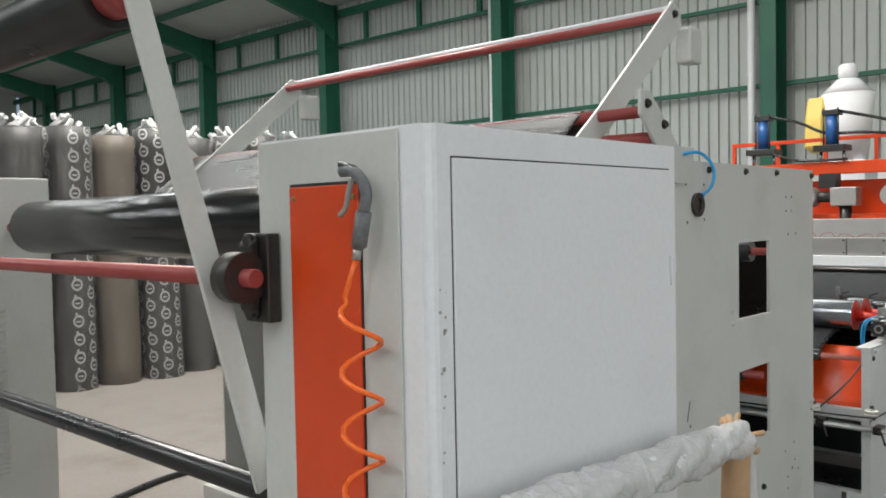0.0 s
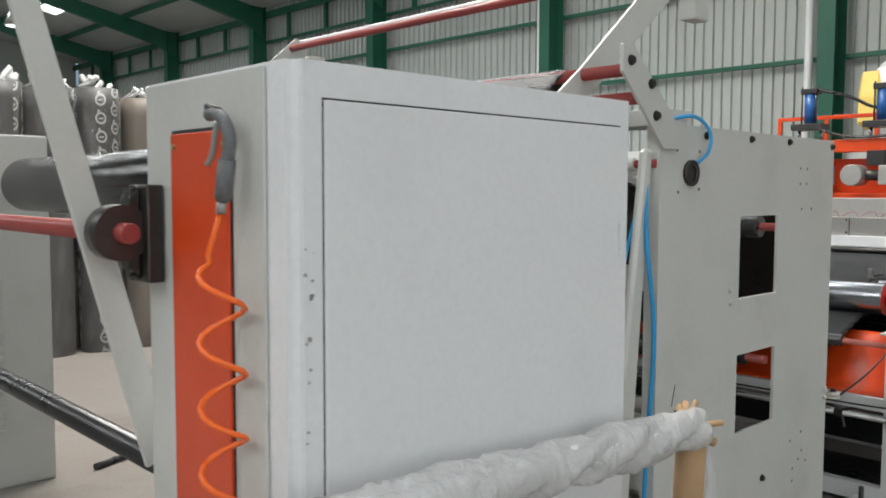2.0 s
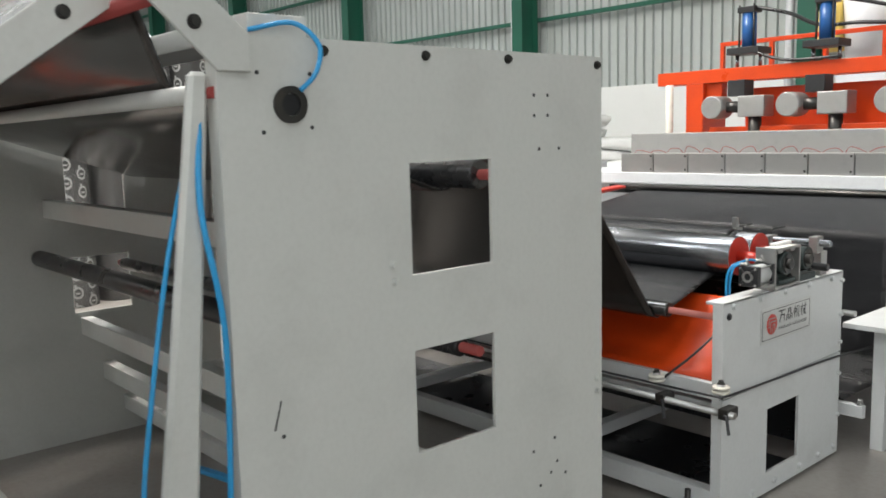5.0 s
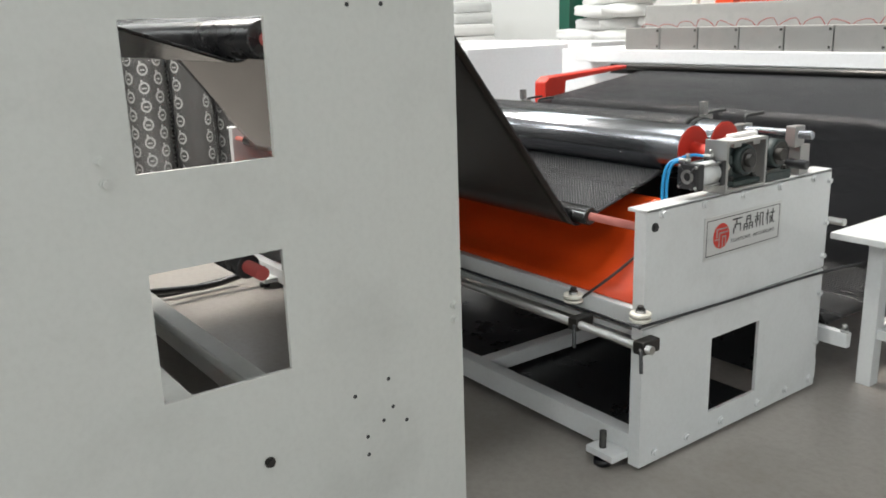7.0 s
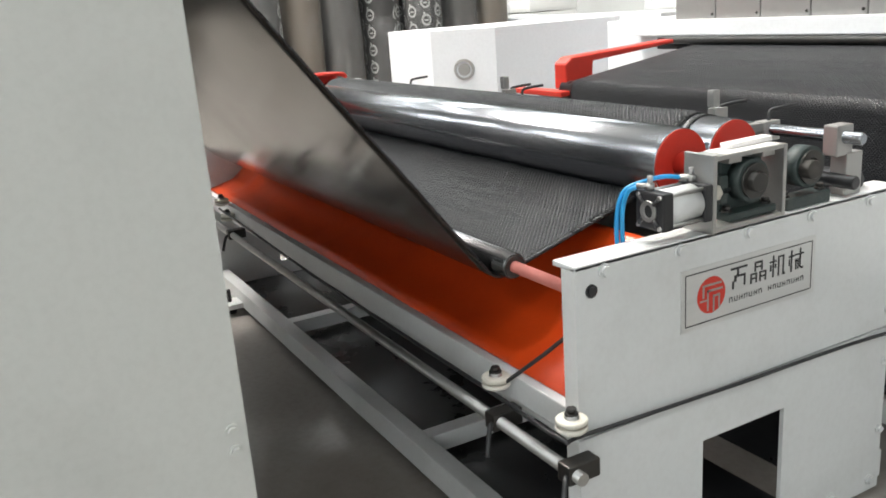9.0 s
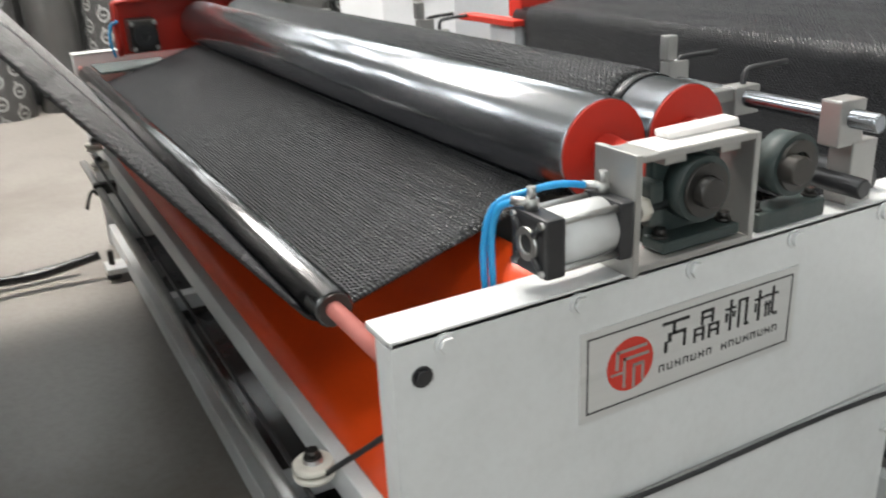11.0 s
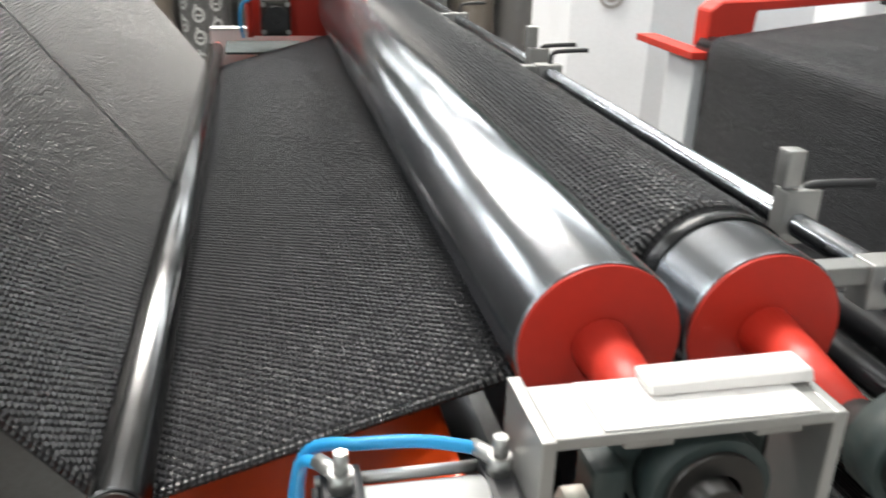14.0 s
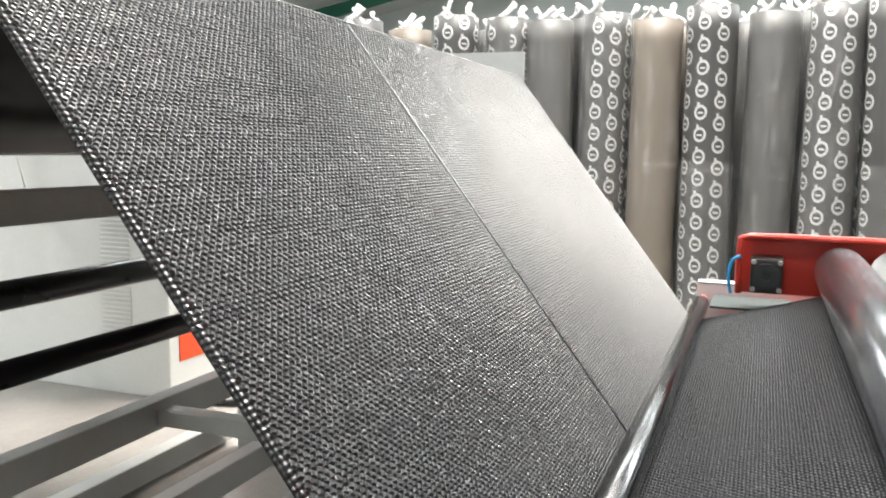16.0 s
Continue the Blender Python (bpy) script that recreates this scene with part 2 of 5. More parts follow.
def film(name, cover, rough=0.16):
    m, t, b = nodes_of(name)
    out = t.nodes["Material Output"]
    clear = t.nodes.new("ShaderNodeBsdfTransparent")
    mix = t.nodes.new("ShaderNodeMixShader")
    n = add(t, "ShaderNodeTexNoise", Scale=7.0, Detail=6.0, Roughness=0.7)
    mp = add(t, "ShaderNodeMapping", Scale=(2.5, 2.5, 0.5))
    geo = t.nodes.new("ShaderNodeNewGeometry")
    t.links.new(geo.outputs["Position"], mp.inputs[0])
    t.links.new(mp.outputs[0], n.inputs["Vector"])
    b.inputs["Base Color"].default_value = (0.82, 0.82, 0.82, 1)
    b.inputs["Roughness"].default_value = rough
    bp = add(t, "ShaderNodeBump", Strength=0.9, Distance=0.05)
    t.links.new(n.outputs[0], bp.inputs["Height"])
    t.links.new(bp.outputs[0], b.inputs["Normal"])
    t.links.new(calc(t, "MULTIPLY_ADD", ramp(t, n.outputs[0], 0.52, 0.8), 0.3, cover), mix.inputs[0])
    t.links.new(clear.outputs[0], mix.inputs[1])
    t.links.new(b.outputs[0], mix.inputs[2])
    t.links.new(mix.outputs[0], out.inputs[0])
    return m


clear_film = film("clear_film", 0.05)
milky_film = film("milky_film", 0.72, 0.25)


# ---- shapes ----
def box(bm, x0, x1, y0, y1, z0, z1, bev=0.0):
    made = bmesh.ops.create_cube(bm, size=1)["verts"]
    for v in made:
        v.co = Vector(((x0 + x1) / 2 + v.co.x * (x1 - x0), (y0 + y1) / 2 + v.co.y * (y1 - y0), (z0 + z1) / 2 + v.co.z * (z1 - z0)))
    if bev:
        edges = list({e for v in made for e in v.link_edges})
        bmesh.ops.bevel(bm, geom=edges, offset=bev, segments=2, affect="EDGES", profile=0.6)
    return bm


def rod(bm, a, b, r, seg=20, r2=None, rim=0.0):
    a, b = Vector(a), Vector(b)
    turn = (b - a).to_track_quat("Z", "Y").to_matrix()
    span = (b - a).length
    steps = [(0, r - rim), (rim, r), (span - rim, r2 or r), (span, (r2 or r) - rim)] if rim else [(0, r), (span, r2 or r)]
    rings = [[bm.verts.new(a + turn @ Vector((q * math.cos(2 * math.pi * i / seg), q * math.sin(2 * math.pi * i / seg), h))) for i in range(seg)] for h, q in steps]
    for lo, hi in zip(rings, rings[1:]):
        for i in range(seg):
            bm.faces.new((lo[i], lo[(i + 1) % seg], hi[(i + 1) % seg], hi[i])).smooth = True
    bm.faces.new(list(reversed(rings[0])))
    bm.faces.new(rings[-1])
    return bm


def ringed(bm, a, b, r_out, r_in, seg=28):
    """A hollow ring from a to b."""
    a, b = Vector(a), Vector(b)
    turn = (b - a).to_track_quat("Z", "Y").to_matrix()
    span = (b - a).length
    loops = [[bm.verts.new(a + turn @ Vector((q * math.cos(2 * math.pi * i / seg), q * math.sin(2 * math.pi * i / seg), h))) for i in range(seg)] for h, q in ((0, r_in), (0, r_out), (span, r_out), (span, r_in))]
    for k in range(4):
        lo, hi = loops[k], loops[(k + 1) % 4]
        for i in range(seg):
            bm.faces.new((lo[i], lo[(i + 1) % seg], hi[(i + 1) % seg], hi[i])).smooth = k in (1, 3)
    return bm


def tube(bm, pts, r, seg=8):
    pts = [Vector(p) for p in pts]
    rings = []
    for i, p in enumerate(pts):
        d = (pts[min(i + 1, len(pts) - 1)] - pts[max(i - 1, 0)]).normalized()
        side = d.cross(Vector((0.31, 0.22, 0.92))).normalized()
        up = side.cross(d)
        rings.append([bm.verts.new(p + r * (math.cos(2 * math.pi * k / seg) * side + math.sin(2 * math.pi * k / seg) * up)) for k in range(seg)])
    for lo, hi in zip(rings, rings[1:]):
        for k in range(seg):
            bm.faces.new((lo[k], lo[(k + 1) % seg], hi[(k + 1) % seg], hi[k])).smooth = True
    bm.faces.new(list(reversed(rings[0])))
    bm.faces.new(rings[-1])
    return bm


def arc(points, n=6):
    """A smooth line through the given points."""
    pts = [Vector(p) for p in points]
    ext = [pts[0] * 2 - pts[1]] + pts + [pts[-1] * 2 - pts[-2]]
    line = []
    for i in range(1, len(ext) - 2):
        p0, p1, p2, p3 = ext[i - 1:i + 3]
        for k in range(n):
            s = k / n
            line.append(0.5 * ((2 * p1) + (p2 - p0) * s + (2 * p0 - 5 * p1 + 4 * p2 - p3) * s * s + (3 * p1 - p0 - 3 * p2 + p3) * s ** 3))
    return line + [pts[-1]]


def slab(bm, outline, x0, x1, bev=0.0):
    """An outline in (y, z), given a thickness along x."""
    vs = [bm.verts.new((x0, y, z)) for y, z in outline]
    f = bm.faces.new(vs)
    got = bmesh.ops.extrude_face_region(bm, geom=[f])
    for v in got["geom"]:
        if isinstance(v, bmesh.types.BMVert):
            v.co.x = x1
    bmesh.ops.recalc_face_normals(bm, faces=bm.faces[:])
    if bev:
        bmesh.ops.bevel(bm, geom=bm.edges[:], offset=bev, segments=1, affect="EDGES")
    return bm


def holed(bm, x0, x1, y0, y1, z0, z1, holes):
    """A plate in the y, z plane with rectangular openings (ya, yb, za, zb)."""
    ys = sorted({y0, y1, *[h[0] for h in holes], *[h[1] for h in holes]})
    zs = sorted({z0, z1, *[h[2] for h in holes], *[h[3] for h in holes]})
    grid = {(i, k): bm.verts.new((x0, y, z)) for i, y in enumerate(ys) for k, z in enumerate(zs)}
    faces = []
    for i in range(len(ys) - 1):
        for k in range(len(zs) - 1):
            cy, cz = (ys[i] + ys[i + 1]) / 2, (zs[k] + zs[k + 1]) / 2
            if not any(a < cy < b and c < cz < d for a, b, c, d in holes):
                faces.append(bm.faces.new((grid[i, k], grid[i + 1, k], grid[i + 1, k + 1], grid[i, k + 1])))
    got = bmesh.ops.extrude_face_region(bm, geom=faces)
    for v in got["geom"]:
        if isinstance(v, bmesh.types.BMVert):
            v.co.x = x1
    bmesh.ops.recalc_face_normals(bm, faces=bm.faces[:])
    return bm


def sheet(bm, profile, x0, x1, thick=0.004, step=0.06, ripple=0.0, two_faced=False):
    """A web that runs along a profile of (y, z) points; its map is in metres."""
    uv = bm.loops.layers.uv.verify()
    run, rows = 0.0, []
    count = max(2, int(abs(x1 - x0) / step))
    for i, (y, z) in enumerate(profile):
        if i:
            run += math.hypot(y - profile[i - 1][0], z - profile[i - 1][1])
        ahead, back = profile[min(i + 1, len(profile) - 1)], profile[max(i - 1, 0)]
        n = Vector((0, -(ahead[1] - back[1]), ahead[0] - back[0])).normalized()
        rows.append([(bm.verts.new(Vector((x0 + (x1 - x0) * k / count, y, z)) + n * (noise.noise((k * 0.35, run * 2.2, 3.1)) * ripple)), n, run, (x1 - x0) * k / count) for k in range(count + 1)])
    under = [[(bm.verts.new(v.co - n * thick), n, s, u) for v, n, s, u in row] for row in rows]

    def quad(*cs):
        f = bm.faces.new([c[0] for c in cs])
        f.smooth = True
        for loop, c in zip(f.loops, cs):
            loop[uv].uv = (c[3], c[2])

    for a, b in ((rows, 1), (under, -1)):
        for i in range(len(a) - 1):
            for k in range(count):
                cs = (a[i][k], a[i][k + 1], a[i + 1][k + 1], a[i + 1][k])
                quad(*(cs if b > 0 else cs[::-1]))
                if b < 0 and two_faced:
                    bm.faces.ensure_lookup_table()
                    bm.faces[-1].material_index = 1
    for i in range(len(rows) - 1):
        for k in (0, count):
            quad(rows[i][k], rows[i + 1][k], under[i + 1][k], under[i][k])
    for i in (0, len(rows) - 1):
        for k in range(count):
            quad(rows[i][k], under[i][k], under[i][k + 1], rows[i][k + 1])
    return bm


def knots(profile, x0, x1, parent, wide=0.0135, step=0.0068):
    """Small raised lozenges of the net over a web's upper face, staggered row by row, each with a flat tilted top."""
    rng = np.random.RandomState(3)
    centres, along, out = [], [], []
    run, row = 0.0, 0
    for (ya, za), (yb, zb) in zip(profile, profile[1:]):
        span = math.hypot(yb - ya, zb - za)
        dy, dz = (yb - ya) / span, (zb - za) / span
        while run < span:
            xs = x0 + wide * (np.arange(int((x1 - x0) / wide) - 1) + 0.5 + 0.5 * (row % 2))
            centres.append(np.stack([xs, np.full_like(xs, ya + dy * run), np.full_like(xs, za + dz * run)], 1))
            along.append(np.tile((0.0, dy, dz), (len(xs), 1)))
            out.append(np.tile((0.0, -dz, dy), (len(xs), 1)))
            run += step
            row += 1
        run -= span
    c, d, n = np.concatenate(centres), np.concatenate(along), np.concatenate(out)
    count = len(c)
    side = np.array((1.0, 0.0, 0.0))
    c = c + side * rng.uniform(-0.0007, 0.0007, (count, 1)) + d * rng.uniform(-0.0006, 0.0006, (count, 1))
    rise = 0.0024 + rng.uniform(0, 0.0008, (count, 1))
    ring = []
    for lift, a, b in ((0.0, wide * 0.47, step * 0.80), (1.0, wide * 0.27, step * 0.44)):
        for sx, sd in ((-1, 0), (0, -1), (1, 0), (0, 1)):
            tilt = rng.uniform(-0.0005, 0.0005, (count, 1)) * lift
            ring.append(c + side * (a * sx) + d * (b * sd) + n * (rise * lift + tilt))
    verts = np.stack(ring, 1).reshape(-1, 3)
    one = np.array([(0, 1, 5, 4), (1, 2, 6, 5), (2, 3, 7, 6), (3, 0, 4, 7), (4, 5, 6, 7)])
    faces = (one[None] + 8 * np.arange(count)[:, None, None]).reshape(-1, 4)
    me = bpy.data.meshes.new("net_relief")
    me.from_pydata(verts.tolist(), [], faces.tolist())
    me.materials.append(knot_black)
    ob = new("net_relief", me)
    ob.parent = parent
    ob.matrix_parent_inverse = parent.matrix_world.inverted()
    return tagged(ob, "raised knots of the black net", kind="stuff")


def fill(points, n):
    """More points along a line of (y, z) points."""
    line = []
    for (ya, za), (yb, zb) in zip(points, points[1:]):
        line += [(ya + (yb - ya) * k / n, za + (zb - za) * k / n) for k in range(n)]
    return line + [points[-1]]


def fresh():
    return bmesh.new()


def linked(name, bm, material, flip=False):
    me = bpy.data.meshes.new(name)
    bmesh.ops.recalc_face_normals(bm, faces=bm.faces[:])
    bm.to_mesh(me)
    bm.free()
    me.materials.append(material)
    return new(name, me)


def part(name, bm, material, parent, label=""):
    ob = linked(name, bm, material)
    ob.parent = parent
    ob.matrix_parent_inverse = parent.matrix_world.inverted()
    return tagged(ob, label)


def thing(name, label, category, base=(0, 0, 0), group="", kind=""):
    ob = new(name)
    ob.location = base
    ob.empty_display_size = 0.1
    bpy.context.view_layer.update()
    return tagged(ob, label, category, group, kind)


def single(name, bm, material, label, category, group="", kind=""):
    return tagged(linked(name, bm, material), label, category, group, kind)


def bolt(bm, at, axis, r=0.011, h=0.009):
    at, axis = Vector(at), Vector(axis)
    rod(bm, at, at + axis * h * 0.35, r * 1.35, 12)
    rod(bm, at + axis * h * 0.35, at + axis * h, r, 6)
    return bm


# ---- setting ----
def structure(name, bm, material, label, category):
    return single(name, bm, material, label, category, kind="structure")


structure("floor", box(fresh(), WEST, EAST, SOUTH, NORTH, -0.2, 0.0), concrete, "dusty grey-beige concrete factory floor", "floor")
structure("wall_north", box(fresh(), WEST, EAST, NORTH, NORTH + 0.24, 0, 2.4), plaster, "white plastered low masonry wall of the hall", "wall")


def corrugated(bm, x0, x1, y, z0, z1, pitch=0.2):
    x, ups = x0, []
    while x < x1:
        ups += [(x, 0), (x + pitch * 0.60, 0), (x + pitch * 0.62, 0.014), (x + pitch * 0.66, 0.014), (x + pitch * 0.68, -0.05), (x + pitch * 0.90, -0.05), (x + pitch * 0.93, 0.012)]
        x += pitch
    lo = [bm.verts.new((a, y + d, z0)) for a, d in ups]
    hi = [bm.verts.new((a, y + d, z1)) for a, d in ups]
    lo2 = [bm.verts.new((a, y + d + 0.03, z0)) for a, d in ups]
    hi2 = [bm.verts.new((a, y + d + 0.03, z1)) for a, d in ups]
    for i in range(len(ups) - 1):
        bm.faces.new((lo[i], lo[i + 1], hi[i + 1], hi[i]))
        bm.faces.new((lo2[i + 1], lo2[i], hi2[i], hi2[i + 1]))
    return bm


structure("wall_north_cladding", corrugated(fresh(), WEST, EAST, NORTH + 0.13, 2.4, 7.45), sheet_metal, "pale grey corrugated metal cladding above the masonry", "wall")
structure("wall_west", box(fresh(), WEST - 0.24, WEST, SOUTH, NORTH, 0, 10.8), sheet_metal, "pale metal end wall of the hall", "wall")
structure("wall_south", box(fresh(), WEST, EAST, SOUTH - 0.24, SOUTH, 0, 7.5), sheet_metal, "pale metal side wall of the hall", "wall")
structure("wall_east", box(fresh(), EAST, EAST + 0.24, SOUTH, NORTH, 0, 10.8), sheet_metal, "pale metal end wall of the hall", "wall")
bm = fresh()
for ya, yb in ((NORTH + 0.3, RIDGE_Y), (RIDGE_Y, SOUTH - 0.3)):
    za, zb = (EAVE, RIDGE) if ya > yb and ya > 0 else (RIDGE, EAVE)
    slab(bm, [(ya, za), (yb, zb), (yb, zb + 0.1), (ya, za + 0.1)], WEST - 0.2, EAST + 0.2)
structure("ceiling", bm, roof_sheet, "silvery insulated sheet roof of the hall", "ceiling")
for sx, sy in SKYLIGHTS:
    z0, z1 = roof_z(sy - 2.4) - 0.04, roof_z(sy + 2.4) - 0.04
    structure("skylight", slab(fresh(), [(sy - 2.4, z0), (sy + 2.4, z1), (sy + 2.4, z1 - 0.03), (sy - 2.4, z0 - 0.03)], sx - 0.6, sx + 0.6), skylight_glow, "translucent bright roof sheet", "skylight")

COLUMNS = [-5.6 - 6.0 * i for i in range(-2, 6)]
for cx in COLUMNS:
    col = thing("steel_column", "dark green painted steel column and tapered rafter", "column", (cx, 15.0, 0), "columns of the hall", "structure")
    part("web", box(fresh(), cx - 0.012, cx + 0.012, 14.72, 15.16, 0, EAVE), green_paint, col)
    for yy in (14.7, 15.16):
        part("flange", box(fresh(), cx - 0.14, cx + 0.14, yy, yy + 0.02, 0, EAVE), green_paint, col)
    r = [(15.1, EAVE - 0.1), (15.1, EAVE - 1.0), (14.4, EAVE - 0.55), (9.0, roof_z(9) - 0.55), (RIDGE_Y, RIDGE - 0.5), (RIDGE_Y, RIDGE - 0.1)]
    part("rafter", slab(fresh(), r, cx - 0.09, cx + 0.09), green_paint, col)
    part("rafter", slab(fresh(), [(RIDGE_Y, RIDGE - 0.1), (RIDGE_Y, RIDGE - 0.5), (SOUTH, EAVE - 0.7), (SOUTH, EAVE - 0.1)], cx - 0.09, cx + 0.09), green_paint, col)
for z in (3.85, 5.35, 6.3):
    structure("girt", box(fresh(), WEST, EAST, 15.19, 15.28, z - 0.04, z + 0.04, 0.01), green_paint, "dark green steel wall rail", "rail")
structure("eave_beam", box(fresh(), WEST, EAST, 15.16, 15.26, 7.05, 7.25), green_paint, "dark green steel eave beam", "beam")
for i in range(24):
    x = 7 - 1.95 * i
    structure("wall_post", box(fresh(), x - 0.06, x + 0.06, 15.185, 15.275, 6.34, 7.05), green_paint, "short dark green steel wall post", "post")
for yy in (13.2, 11.0, 8.8, 6.6, 4.4, 2.2):
    structure("purlin", box(fresh(), WEST, EAST, yy - 0.04, yy + 0.04, roof_z(yy) - 0.2, roof_z(yy) - 0.02), green_paint, "dark green roof purlin", "beam")
for cx in COLUMNS:
    single("drain_pipe", rod(fresh(), (cx - 0.45, 15.1, 0), (cx - 0.45, 15.1, 7.0), 0.07, 14), white_paint, "white plastic drain pipe beside a column", "pipe", "drain pipes")


def high_bay(x, y):
    z = roof_z(y)
    lamp = thing("pendant_lamp", "white bell-shaped factory pendant lamp hanging from roof", "lamp", (x, y, z), "pendant lamps")
    part("cord", rod(fresh(), (x, y, z - 0.9), (x, y, z + 0.02), 0.015, 8), dark_steel, lamp)
    part("shade", rod(fresh(), (x, y, z - 1.35), (x, y, z - 0.9), 0.27, 24, 0.09), alu, lamp)
    part("bulb", rod(fresh(), (x, y, z - 1.38), (x, y, z - 1.352), 0.2, 20), skylight_glow, lamp)


for px, py in ((-14.5, 9.9), (-24, 9.9), (-19, 6.0), (-31, 9.9), (-10, 4.0)):
    high_bay(px, py)

# ---- winder cabinet at the start of the line ----
CX, CY0, CY1, CT = -0.738, 1.100, 1.962, 1.757
cab = thing("winder_cabinet", "white sheet-metal machine cabinet with a flush door and orange side panel", "cabinet", (-0.95, 1.5, 0))
bm = slab(fresh(), [(CY0, 0.02), (CY1, 0.02), (CY1, CT), (CY0, CT)], CX - 0.47, CX)
bmesh.ops.bevel(bm, geom=[e for e in bm.edges if abs(e.verts[0].co.z - e.verts[1].co.z) > 1 and e.verts[0].co.x > -0.8], offset=0.018, segments=3, affect="EDGES")
part("body", bm, white_paint, cab)
part("door_gap", box(fresh(), CX - 0.002, CX + 0.001, 1.1522, 1.9135, 0.303, 1.7035), black_plastic, cab, "dark gap round the door")
door = part("door", box(fresh(), CX, CX + 0.006, 1.154, 1.912, 0.305, 1.7, 0.002), white_paint, cab, "flush white cabinet door")
part("latch", box(fresh(), CX + 0.006, CX + 0.014, 1.902, 1.922, 1.46, 1.50, 0.002), white_paint, door)
part("latch", box(fresh(), CX + 0.006, CX + 0.012, 1.906, 1.918, 1.43, 1.462, 0.002), white_paint, door)
part("side_sheet", box(fresh(), -1.207, -0.806, CY0 - 0.006, CY0 - 0.001, 0.03, 1.752, 0.002), grey_paint, cab, "grey painted side sheet")
part("panel_gap", box(fresh(), -1.101, -0.898, CY0 - 0.0085, CY0 - 0.006, 0.1, 1.668), black_plastic, cab)
panel = part("side_panel", box(fresh(), -1.098, -0.901, CY0 - 0.013, CY0 - 0.008, 0.1, 1.662, 0.002), orange_paint, cab, "bright orange removable panel")
for sx in (-1.085, -0.913):
    part("screw", bolt(fresh(), (sx, CY0 - 0.013, 1.64), (0, -1, 0), 0.004, 0.004), brass, panel)

bm = fresh()
for k in range(12):
    random.seed(k)
    y, z, s = 1.115 + random.random() * 0.02, 1.15 + random.random() * 0.34, 0.002 + random.random() * 0.005
    box(bm, CX - 0.0005, CX + 0.0012, y, y + s, z, z + s * (0.6 + random.random()))
tagged(part("scuff", bm, dull_steel, cab, "small chips in the white paint"), kind="stuff")
bear = thing("flange_bearing", "black cast flange bearing on the cabinet edge", "bearing", (-1.17, 1.05, 1.49))
part("mounting_plate", box(fresh(), -1.215, -1.137, 1.06, 1.091, 1.40, 1.575, 0.004), dark_steel, bear)
part("housing", ringed(fresh(), (-1.205, 1.025, 1.49), (-1.155, 1.025, 1.49), 0.05, 0.02), dark_steel, bear)
part("flange", slab(fresh(), [(1.04, 1.425), (1.061, 1.41), (1.061, 1.57), (1.04, 1.555)], -1.205, -1.165, 0.004), dark_steel, bear)
for z in (1.42, 1.56):
    part("bolt", bolt(fresh(), (-1.18, 1.06, z), (0, -1, 0), 0.011, 0.02), dark_steel, bear)
single("pivot_shaft", rod(fresh(), (-4.35, 1.025, 1.49), (-1.125, 1.025, 1.49), 0.0185, 20, rim=0.002), old_red, "worn dark red painted steel shaft in a bearing", "shaft")

gun = thing("air_gun", "grey plastic air blow gun hung on the cabinet", "air gun", (-0.87, 1.0, 1.6))
GY = 1.062
part("body", tube(fresh(), arc([(-0.912, GY, 1.683), (-0.884, GY, 1.682), (-0.860, GY, 1.665), (-0.850, GY, 1.64), (-0.858, GY, 1.61), (-0.868, GY, 1.575), (-0.874, GY, 1.548)], 5), 0.0105, 12), gun_grey, gun)
part("grip", tube(fresh(), [(-0.857, GY, 1.612), (-0.865, GY, 1.58), (-0.872, GY, 1.553)], 0.014, 12), gun_grey, gun)
part("trigger", tube(fresh(), arc([(-0.885, GY, 1.673), (-0.896, GY, 1.645), (-0.904, GY, 1.62), (-0.920, GY, 1.606)], 4), 0.005, 8), alu, gun)
part("nozzle", rod(fresh(), (-0.917, GY, 1.696), (-0.878, GY, 1.686), 0.006, 10), black_plastic, gun)
part("connector", rod(fresh(), (-0.875, GY, 1.55), (-0.880, GY, 1.53), 0.008, 8), alu, gun)
coil = [(-0.880, GY, 1.53), (-0.888, GY - 0.006, 1.50), (-0.896, GY - 0.014, 1.465)]
for k in range(0, 126):
    a = k / 12 * 2 * math.pi
    coil.append((-0.858 - 0.036 * math.cos(a), 1.050 - 0.034 * math.sin(a), 1.452 - k / 12 * 0.102))
single("coiled_air_hose", tube(fresh(), coil[:3] + coil[3:], 0.0048, 8), orange_hose, "orange spiral air hose hanging from the blow gun", "hose")

# swing frame and rollers of the winder
arm = thing("swing_arm", "light grey flat steel swing arm of the winder", "machine arm", (-1.25, 0.95, 0.9))
part("bar", slab(fresh(), [(0.83, 2.06), (0.88, 2.06), (1.155, 1.05), (1.10, 1.03)], -1.258, -1.246, 0.002), grey_paint, arm)
part("bolt", bolt(fresh(), (-1.246, 0.86, 2.03), (1, 0, 0), 0.013, 0.01), dark_steel, arm)
part("collar", ringed(fresh(), (-1.246, 1.025, 1.49), (-1.225, 1.025, 1.49), 0.026, 0.018), nylon, arm)
roller = thing("press_roller", "black rubber press roller with red end cap", "roller", (-2.8, 0.86, 2.03))
part("sleeve", rod(fresh(), (-4.3, 0.86, 2.03), (-1.33, 0.86, 2.03), 0.065, 32, rim=0.004), black_rubber, roller)
part("end_cap", rod(fresh(), (-1.33, 0.86, 2.03), (-1.262, 0.86, 2.03), 0.045, 24, rim=0.004), old_red, roller, "red painted end cap")
